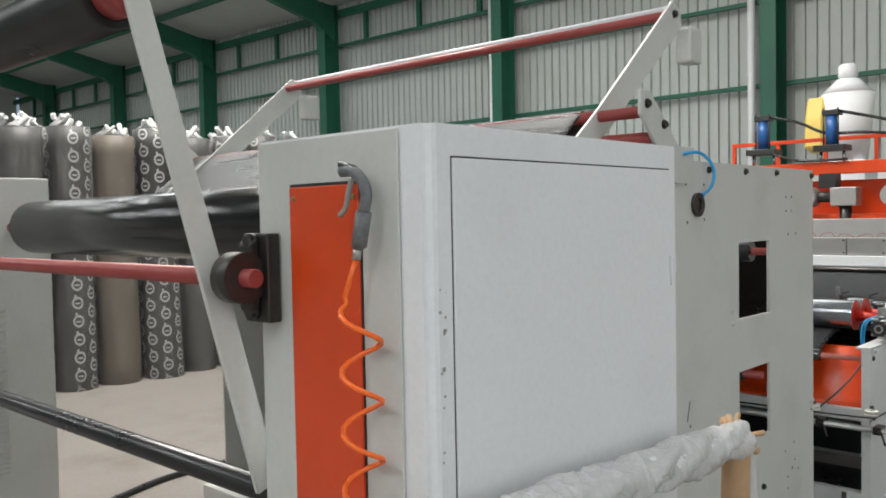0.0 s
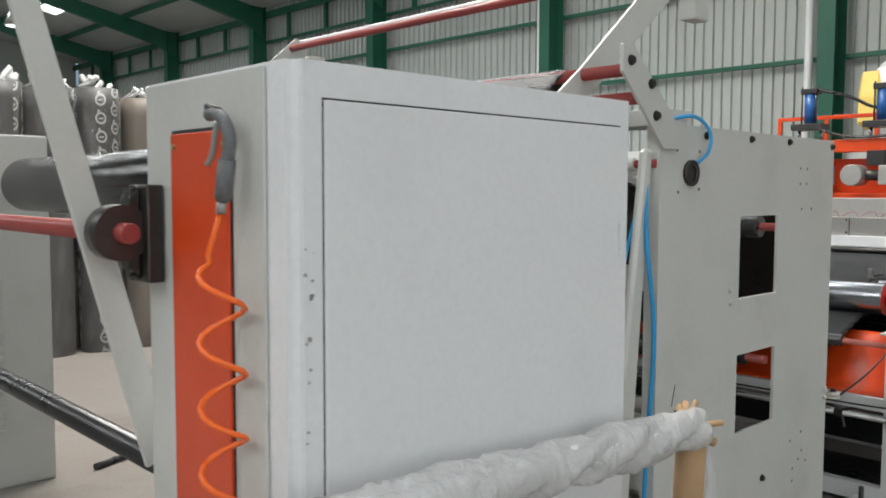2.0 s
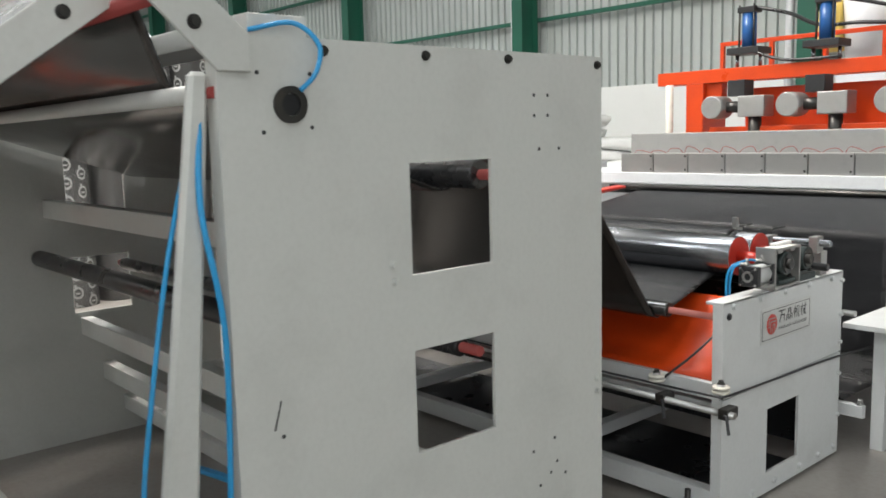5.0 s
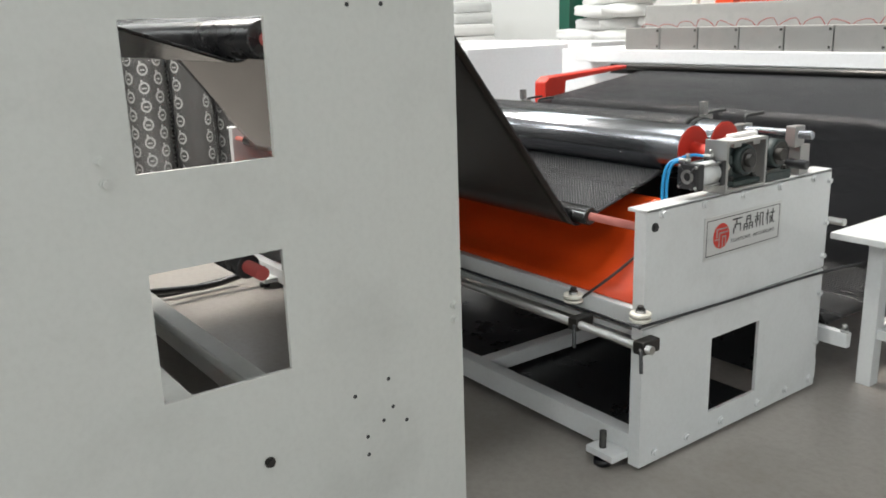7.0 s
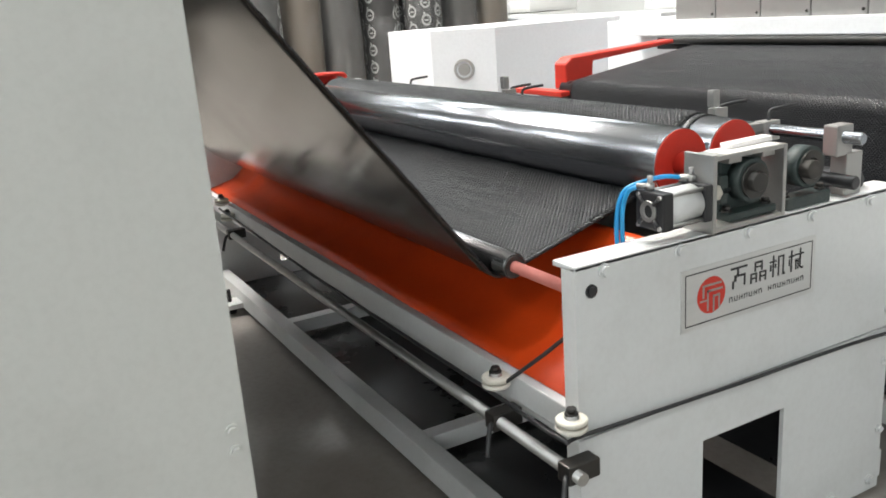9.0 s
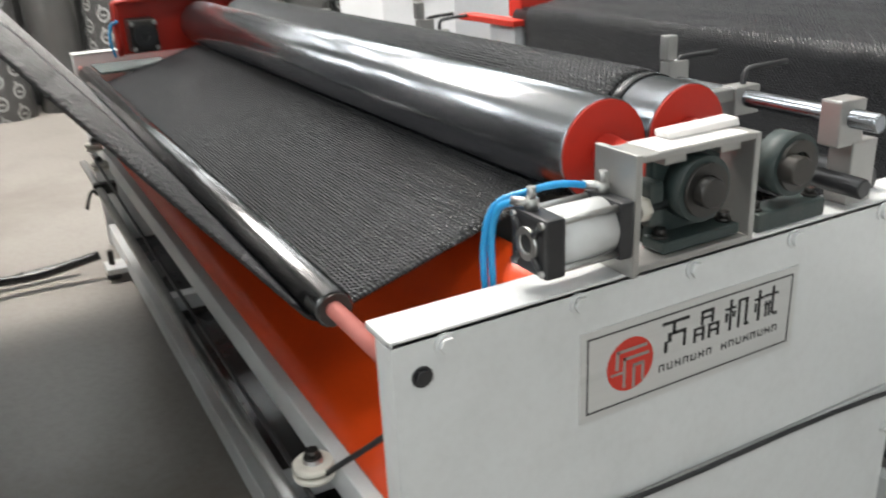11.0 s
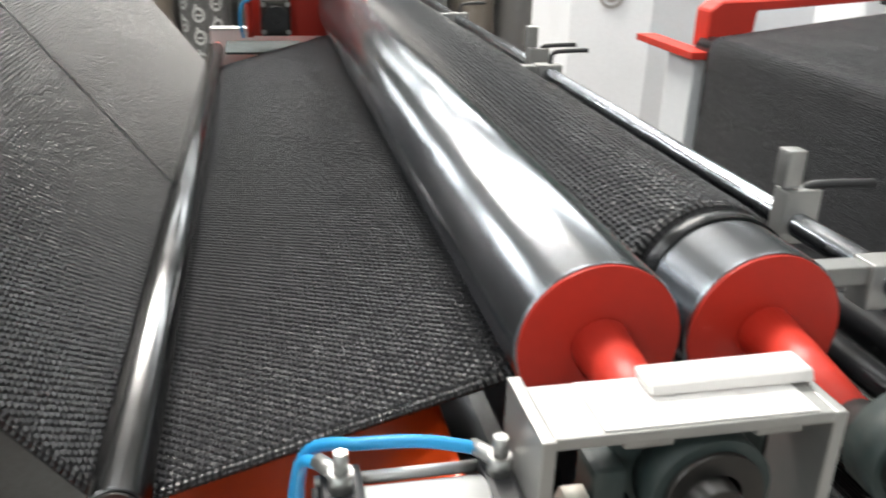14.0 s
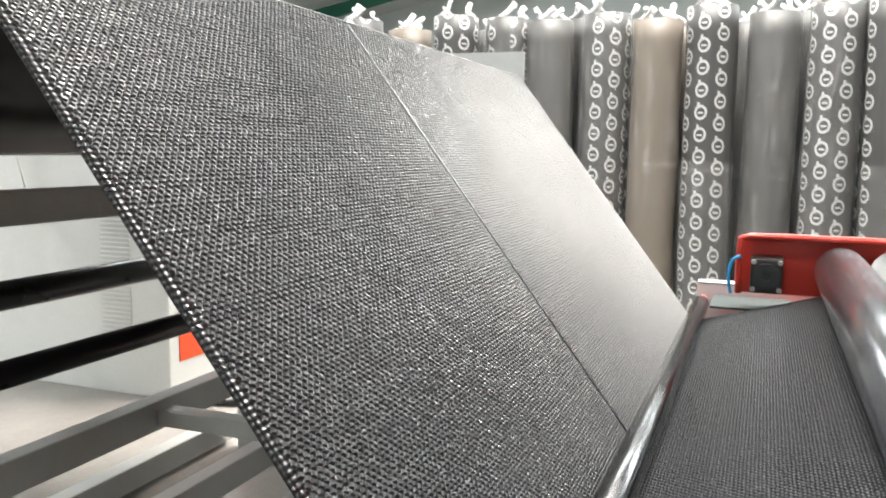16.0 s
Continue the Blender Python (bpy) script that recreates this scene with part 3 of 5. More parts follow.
single("arm_far", slab(fresh(), [(0.83, 2.06), (0.88, 2.06), (1.155, 1.05), (1.10, 1.03)], -4.31, -4.3), grey_paint, "light grey flat steel swing arm", "machine arm")
single("guide_roller", rod(fresh(), (-4.4, 1.15, 1.02), (-1.165, 1.15, 1.02), 0.027, 24, rim=0.003), black_rubber, "long black guide roller below the winder", "roller")
wound = thing("wound_roll", "shiny black roll of mat being wound", "roll", (-2.8, 1.8, 1.59))
part("mat", rod(fresh(), (-4.15, 1.8, 1.59), (-1.5, 1.8, 1.59), 0.128, 48, rim=0.05), black_film, wound)
part("core", rod(fresh(), (-4.4, 1.8, 1.59), (-1.17, 1.8, 1.59), 0.03, 20), old_red, wound)

far = thing("winder_cabinet", "tall light grey machine cabinet with louvres and an orange end panel", "cabinet", (-4.7, 1.5, 0))
part("body", box(fresh(), -4.95, -4.42, 0.6, 2.0, 0.0, 1.85, 0.012), grey_paint, far)
part("end_panel", box(fresh(), -4.85, -4.5, 2.0, 2.006, 0.2, 1.6, 0.002), orange_paint, far, "orange removable panel")
for k in range(34):
    part("louvre", slab(fresh(), [(1.55, 0.3 + k * 0.026), (1.75, 0.3 + k * 0.026), (1.75, 0.314 + k * 0.026), (1.55, 0.314 + k * 0.026)], -4.42, -4.412, 0.002), grey_paint, far)

# ---- tower frame with the openings ----
TX = -1.166
tower = thing("tower_frame", "tall grey painted steel frame plate with square openings, rollers and beams", "machine frame", (TX, 3.4, 0))
holes = [(3.285, 3.587, 1.18, 1.479), (3.285, 3.587, 0.681, 0.972)]
part("side_plate", holed(fresh(), TX - 0.012, TX, 2.75, 4.09, 0.0, 1.783, holes), grey_paint, tower)
part("side_plate", holed(fresh(), -3.972, -3.96, 2.75, 4.09, 0.0, 1.783, holes), grey_paint, tower)
part("edge_fold", box(fresh(), TX - 0.05, TX - 0.012, 2.75, 2.756, 0.0, 1.783), grey_paint, tower)
part("edge_fold", box(fresh(), TX - 0.05, TX - 0.012, 4.084, 4.09, 0.0, 1.783), grey_paint, tower)
for y, z in ((3.03, 1.755), (3.35, 1.757), (3.66, 1.76), (4.065, 1.757), (3.51, 0.465)):
    part("bolt", bolt(fresh(), (TX, y, z), (1, 0, 0), 0.010, 0.012), dark_steel, tower)
for y, z in ((3.22, 1.215), (3.225, 1.17), (4.065, 0.73), (4.065, 0.69)):
    part("bolt", bolt(fresh(), (TX, y, z), (1, 0, 0), 0.009, 0.012), grey_paint, tower, "bolt painted over in grey")
small = [(2.85, 1.70), (2.99, 1.70), (2.99, 1.575), (2.86, 1.565), (3.77, 1.6), (3.83, 1.6), (3.77, 1.66), (3.83, 1.66), (3.75, 0.56), (3.85, 0.58), (3.78, 0.44), (3.83, 0.47), (3.9, 0.45), (3.78, 0.39), (3.86, 0.5), (3.79, 1.5), (3.88, 1.5), (2.87, 0.84)]
for y, z in small:
    part("drilled_hole", rod(fresh(), (TX - 0.002, y, z), (TX + 0.0008, y, z), 0.0055, 10), black_plastic, tower)
bm = ringed(fresh(), (TX, 2.931, 1.628), (TX + 0.012, 2.931, 1.628), 0.043, 0.026)
part("bearing", bm, dark_steel, tower, "black round bearing")
part("bearing_seal", rod(fresh(), (TX + 0.001, 2.931, 1.628), (TX + 0.006, 2.931, 1.628), 0.025, 20), black_rubber, tower)
part("scratch", slab(fresh(), [(2.845, 0.86), (2.85, 0.86), (2.87, 0.93), (2.866, 0.93)], TX, TX + 0.0008), ink, tower)
hose = arc([(TX + 0.012, 2.955, 1.66), (TX + 0.035, 2.985, 1.70), (TX + 0.03, 3.0, 1.765), (TX + 0.0, 2.95, 1.815), (TX - 0.05, 2.86, 1.80)], 6)
single("air_hose", tube(fresh(), hose, 0.006, 8), blue_hose, "short blue air hose over the frame's top edge", "hose")
single("air_hose", tube(fresh(), arc([(TX - 0.03, 2.72, 1.62), (TX - 0.01, 2.70, 1.4), (TX + 0.0, 2.735, 1.1), (TX - 0.02, 2.73, 0.6), (TX - 0.02, 2.735, 0.02)], 8), 0.0075, 8), blue_hose, "blue air hose running down the frame's edge", "hose")
single("air_hose", tube(fresh(), arc([(TX - 0.03, 2.71, 1.60), (TX - 0.06, 2.64, 1.3), (TX - 0.05, 2.56, 0.9), (TX - 0.02, 2.52, 0.7)], 8), 0.006, 8), blue_hose, "thin blue air hose beside the slanting post", "hose")
BEAMS = [(3.20, 1.235, 0.045), (3.34, 0.61, 0.045), (3.435, 0.353, 0.045)]
for y, z, h in BEAMS:
    part("cross_beam", box(fresh(), -3.96, TX - 0.012, y - 0.03, y + 0.03, z - h, z + h, 0.005), grey_paint, tower)
for y, z, r, m in ((3.63, 1.43, 0.045, black_rubber), (4.058, 1.655, 0.034, black_rubber), (3.12, 0.995, 0.04, black_rubber), (3.54, 0.92, 0.03, black_rubber), (2.75, 1.655, 0.022, grey_paint)):
    part("cross_roller", rod(fresh(), (-3.9, y, z), (TX - 0.09, y, z), r, 24, rim=0.004), m, tower)
    part("roller_shaft", rod(fresh(), (-3.96, y, z), (TX - 0.012, y, z), min(0.016, r * 0.6), 14), old_red, tower)
part("link_beam", box(fresh(), -2.72, -2.66, 3.37, 3.95, 0.58, 0.63, 0.004), grey_paint, tower)
for y0, y1, z0, z1 in ((3.50, 3.62, 0.12, 0.20), (3.92, 4.04, 0.05, 0.14)):
    part("floor_beam", box(fresh(), -3.96, TX - 0.012, y0, y1, z0, z1, 0.006), grey_paint, tower)
part("edge_pipe", rod(fresh(), (-3.96, 3.915, 0.155), (TX - 0.012, 3.915, 0.155), 0.018, 16), grey_paint, tower)
for dy, rr in ((0.0, 0.012), (0.03, 0.009)):
    single("air_hose", tube(fresh(), arc([(-1.25, 3.40 + dy, 0.02), (-1.5, 3.42 + dy, 0.12), (-2.0, 3.46 + dy, 0.135), (-2.6, 3.44 + dy, 0.12), (-3.2, 3.45 + dy, 0.03)], 8), rr, 8), blue_hose, "blue air hose lying along the floor beam", "hose")
post = single("slanting_post", slab(fresh(), [(2.70, 1.70), (2.745, 1.70), (2.60, 0.05), (2.48, 0.05)], TX - 0.05, TX - 0.02, 0.01), grey_paint, "light grey slanting steel post in front of the frame", "post")
part("bracket", box(fresh(), TX - 0.06, TX - 0.015, 2.44, 2.55, 0.62, 0.68, 0.006), white_paint, post)
single("floor_sill", box(fresh(), -4.0, TX - 0.02, 2.62, 2.70, 0.02, 0.12, 0.006), grey_paint, "grey steel floor beam of the frame", "beam")
for xx, nm in ((TX, 0), (-3.96, 1)):
    a = thing("apex_plate", "light grey steel apex plate bolted to the frame", "machine frame", (xx, 2.65, 1.8), "apex plates")
    part("plate", slab(fresh(), [(2.52, 2.0), (2.58, 2.0), (2.83, 1.78), (2.83, 1.70), (2.75, 1.70), (2.52, 1.92)], xx + 0.002, xx + 0.014, 0.002), grey_paint, a)
    for y, z in ((2.56, 1.955), (2.67, 1.895), (2.70, 1.80)):
        part("bolt", bolt(fresh(), (xx + 0.014, y, z), (1, 0, 0), 0.012, 0.012), dark_steel, a)
    bx = xx - 0.2 if nm == 0 else xx + 0.19
    b = thing("lifting_boom", "light grey slanting steel boom", "machine boom", (bx, 2.8, 2.0), "boom arms")
    part("plate", slab(fresh(), [(2.26, 1.60), (2.20, 1.66), (2.58, 1.95), (3.13, 2.42), (3.19, 2.40), (3.2, 2.33), (2.62, 1.86)], bx, bx + 0.012, 0.002), grey_paint, b)
    for y, z in ((2.50, 1.83), (2.68, 1.95), (3.14, 2.37)):
        part("bolt", bolt(fresh(), (bx + 0.012, y, z), (1, 0, 0), 0.012, 0.012), dark_steel, b)
    part("weight", box(fresh(), bx - 0.02, bx + 0.05, 3.20, 3.3, 2.19, 2.33, 0.012), grey_paint, b, "grey box at the tip")
for y, z, r in ((2.6, 1.935, 0.02), (2.62, 1.85, 0.02)):
    single("cross_pipe", rod(fresh(), (-3.97, y, z), (TX, y, z), r, 16), old_red, "dark red cross pipe between the apex plates", "pipe", "cross pipes")
single("boom_pipe", rod(fresh(), (-3.8, 3.1, 2.36), (-1.37, 3.1, 2.36), 0.018, 16), old_red, "long dark red pipe between the boom arms", "pipe")
single("boom_pipe", rod(fresh(), (-3.8, 3.16, 2.40), (-1.37, 3.16, 2.40), 0.012, 16), white_paint, "thin white pipe between the boom arms", "pipe")
single("top_rail", box(fresh(), -3.9, TX - 0.05, 2.86, 3.02, 1.785, 1.84, 0.004), grey_paint, "grey steel rail over the frame", "rail")

# wrapped rail in front of the cabinet
rail = thing("wrapped_handrail", "handrail wrapped in crumpled white plastic and cardboard", "handrail", (-0.65, 1.5, 0))
bm = fresh()
N, S = 170, 40
rows = []
for i in range(N + 1):
    s = i / N
    c = Vector((-0.648 + 0.02 * s, 2.085 - 1.6 * s, 1.045 + 0.085 * s))
    row = []
    for k in range(S):
        a = 2 * math.pi * k / S
        w = noise.noise((s * 22 + math.sin(a) * 1.3, math.cos(a) * 1.6, 2.0)) * 0.014 + abs(noise.noise((s * 60, a * 1.6 + s * 30, 7.0))) * 0.012 + noise.noise((s * 9, 0, 4)) * 0.006
        r = 0.041 + w
        row.append(bm.verts.new(c + Vector((r * math.cos(a), 0, r * math.sin(a)))))
    rows.append(row)
for lo, hi in zip(rows, rows[1:]):
    for k in range(S):
        bm.faces.new((lo[k], lo[(k + 1) % S], hi[(k + 1) % S], hi[k])).smooth = True
bm.faces.new(rows[0])
bm.faces.new(rows[-1])
part("plastic_wrap", bm, milky_film, rail, "crumpled milky plastic wrapping")
part("rail", rod(fresh(), (-0.648, 2.08, 1.045), (-0.628, 0.49, 1.13), 0.034, 20), white_paint, rail)
bm = tube(fresh(), [(-0.648, 2.06, 1.06), (-0.648, 2.075, 1.0), (-0.65, 2.07, 0.9), (-0.65, 2.06, 0.5), (-0.65, 2.06, 0.0)], 0.034, 10)
part("post", bm, cardboard, rail, "post wrapped in brown cardboard")
part("post", rod(fresh(), (-0.63, 0.55, 0), (-0.63, 0.55, 1.1), 0.03, 16), cardboard, rail)
bm = fresh()
for k in range(9):
    random.seed(40 + k)
    a = random.random() * 6.28
    y = 2.05 + random.random() * 0.04
    tube(bm, [(-0.648, y, 1.045), (-0.648 + 0.035 * math.cos(a), y + 0.015, 1.05 + 0.035 * math.sin(a)), (-0.648 + 0.055 * math.cos(a), y + 0.035, 1.05 + 0.05 * math.sin(a))], 0.006 + 0.008 * random.random(), 5)
tagged(part("torn_end", bm, cardboard, rail, "torn cardboard and film at the end"), kind="stuff")
sleeve = tube(fresh(), arc([(-0.635, 2.1, 1.05), (-0.625, 2.10, 0.9), (-0.63, 2.095, 0.6), (-0.63, 2.09, 0.3)], 6), 0.022, 10)
part("post_sleeve", sleeve, milky_film, rail, "milky plastic round the post")

# ---- roller station with the name plate ----
SX, FX = -1.112, -4.25
st = thing("roller_station", "white painted steel roller station with orange tray", "machine", (SX, 5.3, 0))
shole = [(5.122, 5.398, 0.104, 0.381)]
for x in (SX, FX):
    part("lower_plate", holed(fresh(), x - 0.012, x, 4.763, 5.80, 0.015, 0.497, shole), station_paint, st)
    part("upper_plate", holed(fresh(), x - 0.012, x, 4.763, 5.80, 0.503, 0.88, []), station_paint, st)
    part("top_flange", box(fresh(), x - 0.075, x, 4.763, 5.80, 0.872, 0.884, 0.003), station_paint, st)
    part("front_flange", box(fresh(), x - 0.045, x - 0.012, 4.763, 4.775, 0.015, 0.872), station_paint, st)
for y in (4.838, 5.045, 5.254, 5.466, 5.68):
    part("bolt", bolt(fresh(), (SX, y, 0.862), (1, 0, 0), 0.012, 0.012), station_paint, st, "bolt painted over in white")
for y in (4.84, 5.01, 5.2, 5.42, 5.6, 5.76):
    part("bolt", bolt(fresh(), (SX, y, 0.05), (1, 0, 0), 0.012, 0.012), station_paint, st)
part("bolt", bolt(fresh(), (SX, 4.803, 0.826), (1, 0, 0), 0.011, 0.008), black_plastic, st, "black cap bolt")
for z in (0.84, 0.68, 0.55, 0.4, 0.2):
    part("bolt", bolt(fresh(), (SX, 5.785, z), (1, 0, 0), 0.009, 0.012), station_paint, st)
tray = fill([(4.79, 0.565), (4.92, 0.60), (5.02, 0.68), (5.10, 0.80), (5.14, 0.83)], 3)
part("tray", sheet(fresh(), tray, FX, SX - 0.012, 0.004, 0.3), orange_paint, st, "glossy bright orange drip tray")
part("front_beam", box(fresh(), FX, SX - 0.012, 4.765, 4.80, 0.495, 0.56, 0.004), station_paint, st)
part("front_beam", box(fresh(), FX, SX - 0.012, 4.80, 4.86, 0.45, 0.47, 0.004), station_paint, st)
part("base_beam", box(fresh(), FX, SX - 0.012, 4.77, 4.83, 0.03, 0.115, 0.004), station_paint, st)
part("base_beam", box(fresh(), FX, SX - 0.012, 5.76, 5.83, 0.03, 0.115, 0.004), station_paint, st)
part("base_beam", box(fresh(), -2.02, -1.96, 4.83, 5.76, 0.05, 0.11, 0.004), station_paint, st)
part("base_beam", box(fresh(), -3.3, -3.24, 4.83, 5.76, 0.05, 0.11, 0.004), station_paint, st)
# black sheets darken the space under the tray; the lower one stands for shade
part("back_sheet", box(fresh(), FX, SX - 0.012, 5.52, 5.53, 0.12, 0.82), black_rubber, st, "black sheet behind the tray, carried down to darken the interior")
part("shade_pan", box(fresh(), FX + 0.02, SX - 0.03, 4.84, 5.51, 0.02, 0.03), black_rubber, st, "dark sheet added for the shade on the floor under the tray")
for x in (-1.26, -3.9):
    f = part("foot", box(fresh(), x - 0.02, x + 0.1, 4.69, 4.77, 0.035, 0.06, 0.004), station_paint, st)
    part("foot_bolt", rod(fresh(), (x + 0.03, 4.72, 0.0), (x + 0.03, 4.72, 0.12), 0.012, 12), dark_steel, f)
    part("foot_pad", rod(fresh(), (x + 0.03, 4.72, 0.0), (x + 0.03, 4.72, 0.022), 0.03, 16), black_rubber, f)

single("adjusting_rod", rod(fresh(), (-4.0, 4.70, 0.475), (-1.02, 4.70, 0.475), 0.014, 16), dull_steel, "steel adjusting rod along the station's front", "rod")
for x, z in ((-1.39, 0.545), (-1.10, 0.555), (-3.80, 0.58), (-3.72, 0.52)):
    p = thing("pulley", "cream nylon pulley wheel with a steel bolt", "pulley", (x, 4.73, z), "pulleys of the station")
    part("wheel", rod(fresh(), (x, 4.735, z - 0.014), (x, 4.735, z - 0.002), 0.034, 28, rim=0.003), nylon, p)
    part("wheel", rod(fresh(), (x, 4.735, z + 0.002), (x, 4.735, z + 0.014), 0.034, 28, rim=0.003), nylon, p)
    part("hub", rod(fresh(), (x, 4.735, z - 0.02), (x, 4.735, z + 0.022), 0.016, 16), dull_steel, p)
    part("bolt", bolt(fresh(), (x, 4.735, z + 0.02), (0, 0, 1), 0.011, 0.016), dark_steel, p)
for x in (-1.06, -1.34, -3.55):
    c = thing("rod_clamp", "black clamp with a lever handle on the rod", "clamp", (x, 4.70, 0.475), "rod clamps")
    part("block", box(fresh(), x - 0.02, x + 0.02, 4.68, 4.76, 0.455, 0.497, 0.004), dark_steel, c)
    part("lever", tube(fresh(), arc([(x, 4.69, 0.47), (x + 0.02, 4.67, 0.475), (x + 0.035, 4.655, 0.455), (x + 0.05, 4.64, 0.42)], 4), 0.006, 8), black_plastic, c)
single("black_cable", tube(fresh(), arc([(-3.8, 4.72, 0.55), (-2.5, 4.72, 0.52), (-1.42, 4.715, 0.525), (-1.10, 4.70, 0.535), (SX + 0.014, 4.77, 0.52), (SX + 0.014, 5.2, 0.505), (SX + 0.018, 5.85, 0.485), (-0.9, 6.6, 0.5), (-0.4, 8.0, 0.52)], 6), 0.005, 6), black_plastic, "thin black cable running round the station", "cable")
single("black_cable", tube(fresh(), arc([(-1.36, 4.745, 0.55), (-1.28, 4.82, 0.64), (-1.22, 4.92, 0.74), (-1.19, 5.0, 0.84)], 5), 0.005, 6), black_plastic, "thin black cable slanting over the tray", "cable")

idler = thing("idler_roller", "dark steel idler roller on a worn red shaft", "roller", (-2.7, 4.79, 0.82))
part("sleeve", rod(fresh(), (-4.1, 4.79, 0.82), (-1.37, 4.79, 0.82), 0.031, 32, rim=0.003), polished_dark, idler)
part("shaft", rod(fresh(), (-4.245, 4.79, 0.82), (SX - 0.012, 4.79, 0.82), 0.0135, 18), pink_paint, idler, "worn red painted shaft")
part("bearing_ring", ringed(fresh(), (-1.372, 4.79, 0.82), (-1.366, 4.79, 0.82), 0.026, 0.015), dark_steel, idler)

RA, RB, RZ, RR = 5.264, 5.443, 0.991, 0.087
for yy, wrapped in ((RA, False), (RB, True)):
    r = thing("steel_roller", "large polished steel roller with red end discs" + (" under net mat" if wrapped else ""), "roller", (-2.6, yy, RZ), "large rollers")
    part("drum", rod(fresh(), (-3.98, yy, RZ), (-1.335, yy, RZ), RR, 64, rim=0.002), chrome, r)
    for xa, xb in ((-1.3345, -1.331), (-3.984, -3.9805)):
        part("end_disc", rod(fresh(), (xa, yy, RZ), (xb, yy, RZ), RR - 0.003, 48), red_paint, r, "red painted end disc")
    part("journal", rod(fresh(), (-1.331, yy, RZ), (-1.19, yy, RZ - 0.012), 0.030, 24, 0.022), red_paint, r)
    part("shaft", rod(fresh(), (-1.19, yy, RZ - 0.012), (-1.092, yy, RZ - 0.012), 0.0225, 24, rim=0.002), dark_steel, r, "bare steel shaft end")
    part("shaft", rod(fresh(), (-4.2, yy, RZ), (-3.984, yy, RZ), 0.024, 20), red_paint, r)
    if wrapped:
        wrap = [(yy - (RR + 0.006) * math.cos(math.radians(a)), RZ + (RR + 0.006) * math.sin(math.radians(a))) for a in range(-50, 195, 7)]
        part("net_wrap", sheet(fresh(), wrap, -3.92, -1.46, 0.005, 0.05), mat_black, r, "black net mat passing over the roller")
        knots(wrap, -3.92, -1.46, r)
        part("tape_band", ringed(fresh(), (-1.46, yy, RZ), (-1.425, yy, RZ), RR + 0.0035, RR - 0.001, 48), tape, r)

# running web: tower to station
dip = [(4.79 - 0.036 * math.cos(math.radians(a)), 0.82 - 0.036 * math.sin(math.radians(a))) for a in range(40, 121, 10)]
under = [(RA - (RR + 0.006) * math.cos(math.radians(a)), RZ - (RR + 0.006) * math.sin(math.radians(a))) for a in range(62, 181, 12)]
over = [(4.058 + 0.038 * math.cos(math.radians(a)), 1.655 + 0.038 * math.sin(math.radians(a))) for a in range(150, 20, -15)]
low = [(3.63 - 0.05 * math.cos(math.radians(a)), 1.43 - 0.05 * math.sin(math.radians(a))) for a in range(60, 130, 14)]
profile = [(2.02, 1.66), (2.3, 1.72), (2.6, 1.96), (2.66, 1.955), (2.76, 1.685), (2.79, 1.66)] + low
profile = fill(profile, 3) + over + fill([over[-1], dip[0]], 16)[1:] + dip[1:] + fill([dip[-1], under[0]], 8)[1:] + under[1:6]
SEAM_X = -2.46
web = thing("net_web", "wide sheet of black net mat running over the rollers", "mat", (-2.6, 4.79, 0.8))
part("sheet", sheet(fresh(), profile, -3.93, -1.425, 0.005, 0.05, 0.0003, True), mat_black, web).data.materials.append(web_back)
knots(fill([over[-2], over[-1], dip[0]], 2), -3.93, -1.425, web)
part("seam", sheet(fresh(), [(over[-1][0] + 0.004, over[-1][1] + 0.003), (dip[0][0] + 0.004, dip[0][1] + 0.003)], SEAM_X - 0.0012, SEAM_X + 0.0012, 0.003, 0.0012), dull_steel, web, "thin lengthwise seam in the net")
knots(fill([dip[-1], under[0], under[1]], 2), -3.93, -1.425, web)

# bracket, air cylinder and bearings on the station's near side
yoke = thing("bearing_yoke", "grey steel yoke round the sliding roller bearing", "bracket", (-1.12, 5.248, 0.884))
part("end_plate", box(fresh(), -1.18, -1.093, 5.122, 5.133, 0.884, 1.058, 0.002), alu, yoke)
part("end_plate", box(fresh(), -1.175, -1.105, 5.353, 5.364, 0.884, 1.05, 0.002), alu, yoke)
part("top_plate", box(fresh(), -1.175, -1.105, 5.133, 5.353, 1.041, 1.051, 0.002), alu, yoke)
part("base_strip", box(fresh(), -1.175, -1.105, 5.133, 5.353, 0.884, 0.894, 0.002), alu, yoke)
part("paper_label", box(fresh(), -1.172, -1.108, 5.173, 5.34, 1.0512, 1.0525), paper, yoke, "stained paper label")
single("folded_paper", slab(fresh(), [(5.223, 1.053), (5.360, 1.053), (5.356, 1.066), (5.22, 1.064)], -1.172, -1.142, 0.002), paper, "white folded strip lying on the yoke", "paper")


def pillow(yc, xa, slide):
    b = thing("pillow_block", "dark green cast bearing block holding the roller shaft", "bearing", (xa, yc, 0.884), "bearing blocks")
    zc = RZ - 0.012
    part("housing", ringed(fresh(), (xa - 0.02, yc, zc), (xa + 0.02, yc, zc), 0.049, 0.03), cast_green, b)
    part("ring", ringed(fresh(), (xa + 0.012, yc, zc), (xa + 0.026, yc, zc), 0.040, 0.0225), dark_steel, b)
    part("base", box(fresh(), xa - 0.024, xa + 0.022, yc - 0.075, yc + 0.075, 0.896 if slide else 0.884, 0.914, 0.004), cast_green, b)
    for dy in (-0.062, 0.062):
        part("bolt", bolt(fresh(), (xa, yc + dy, 0.914), (0, 0, 1), 0.009, 0.014), dark_steel, b)


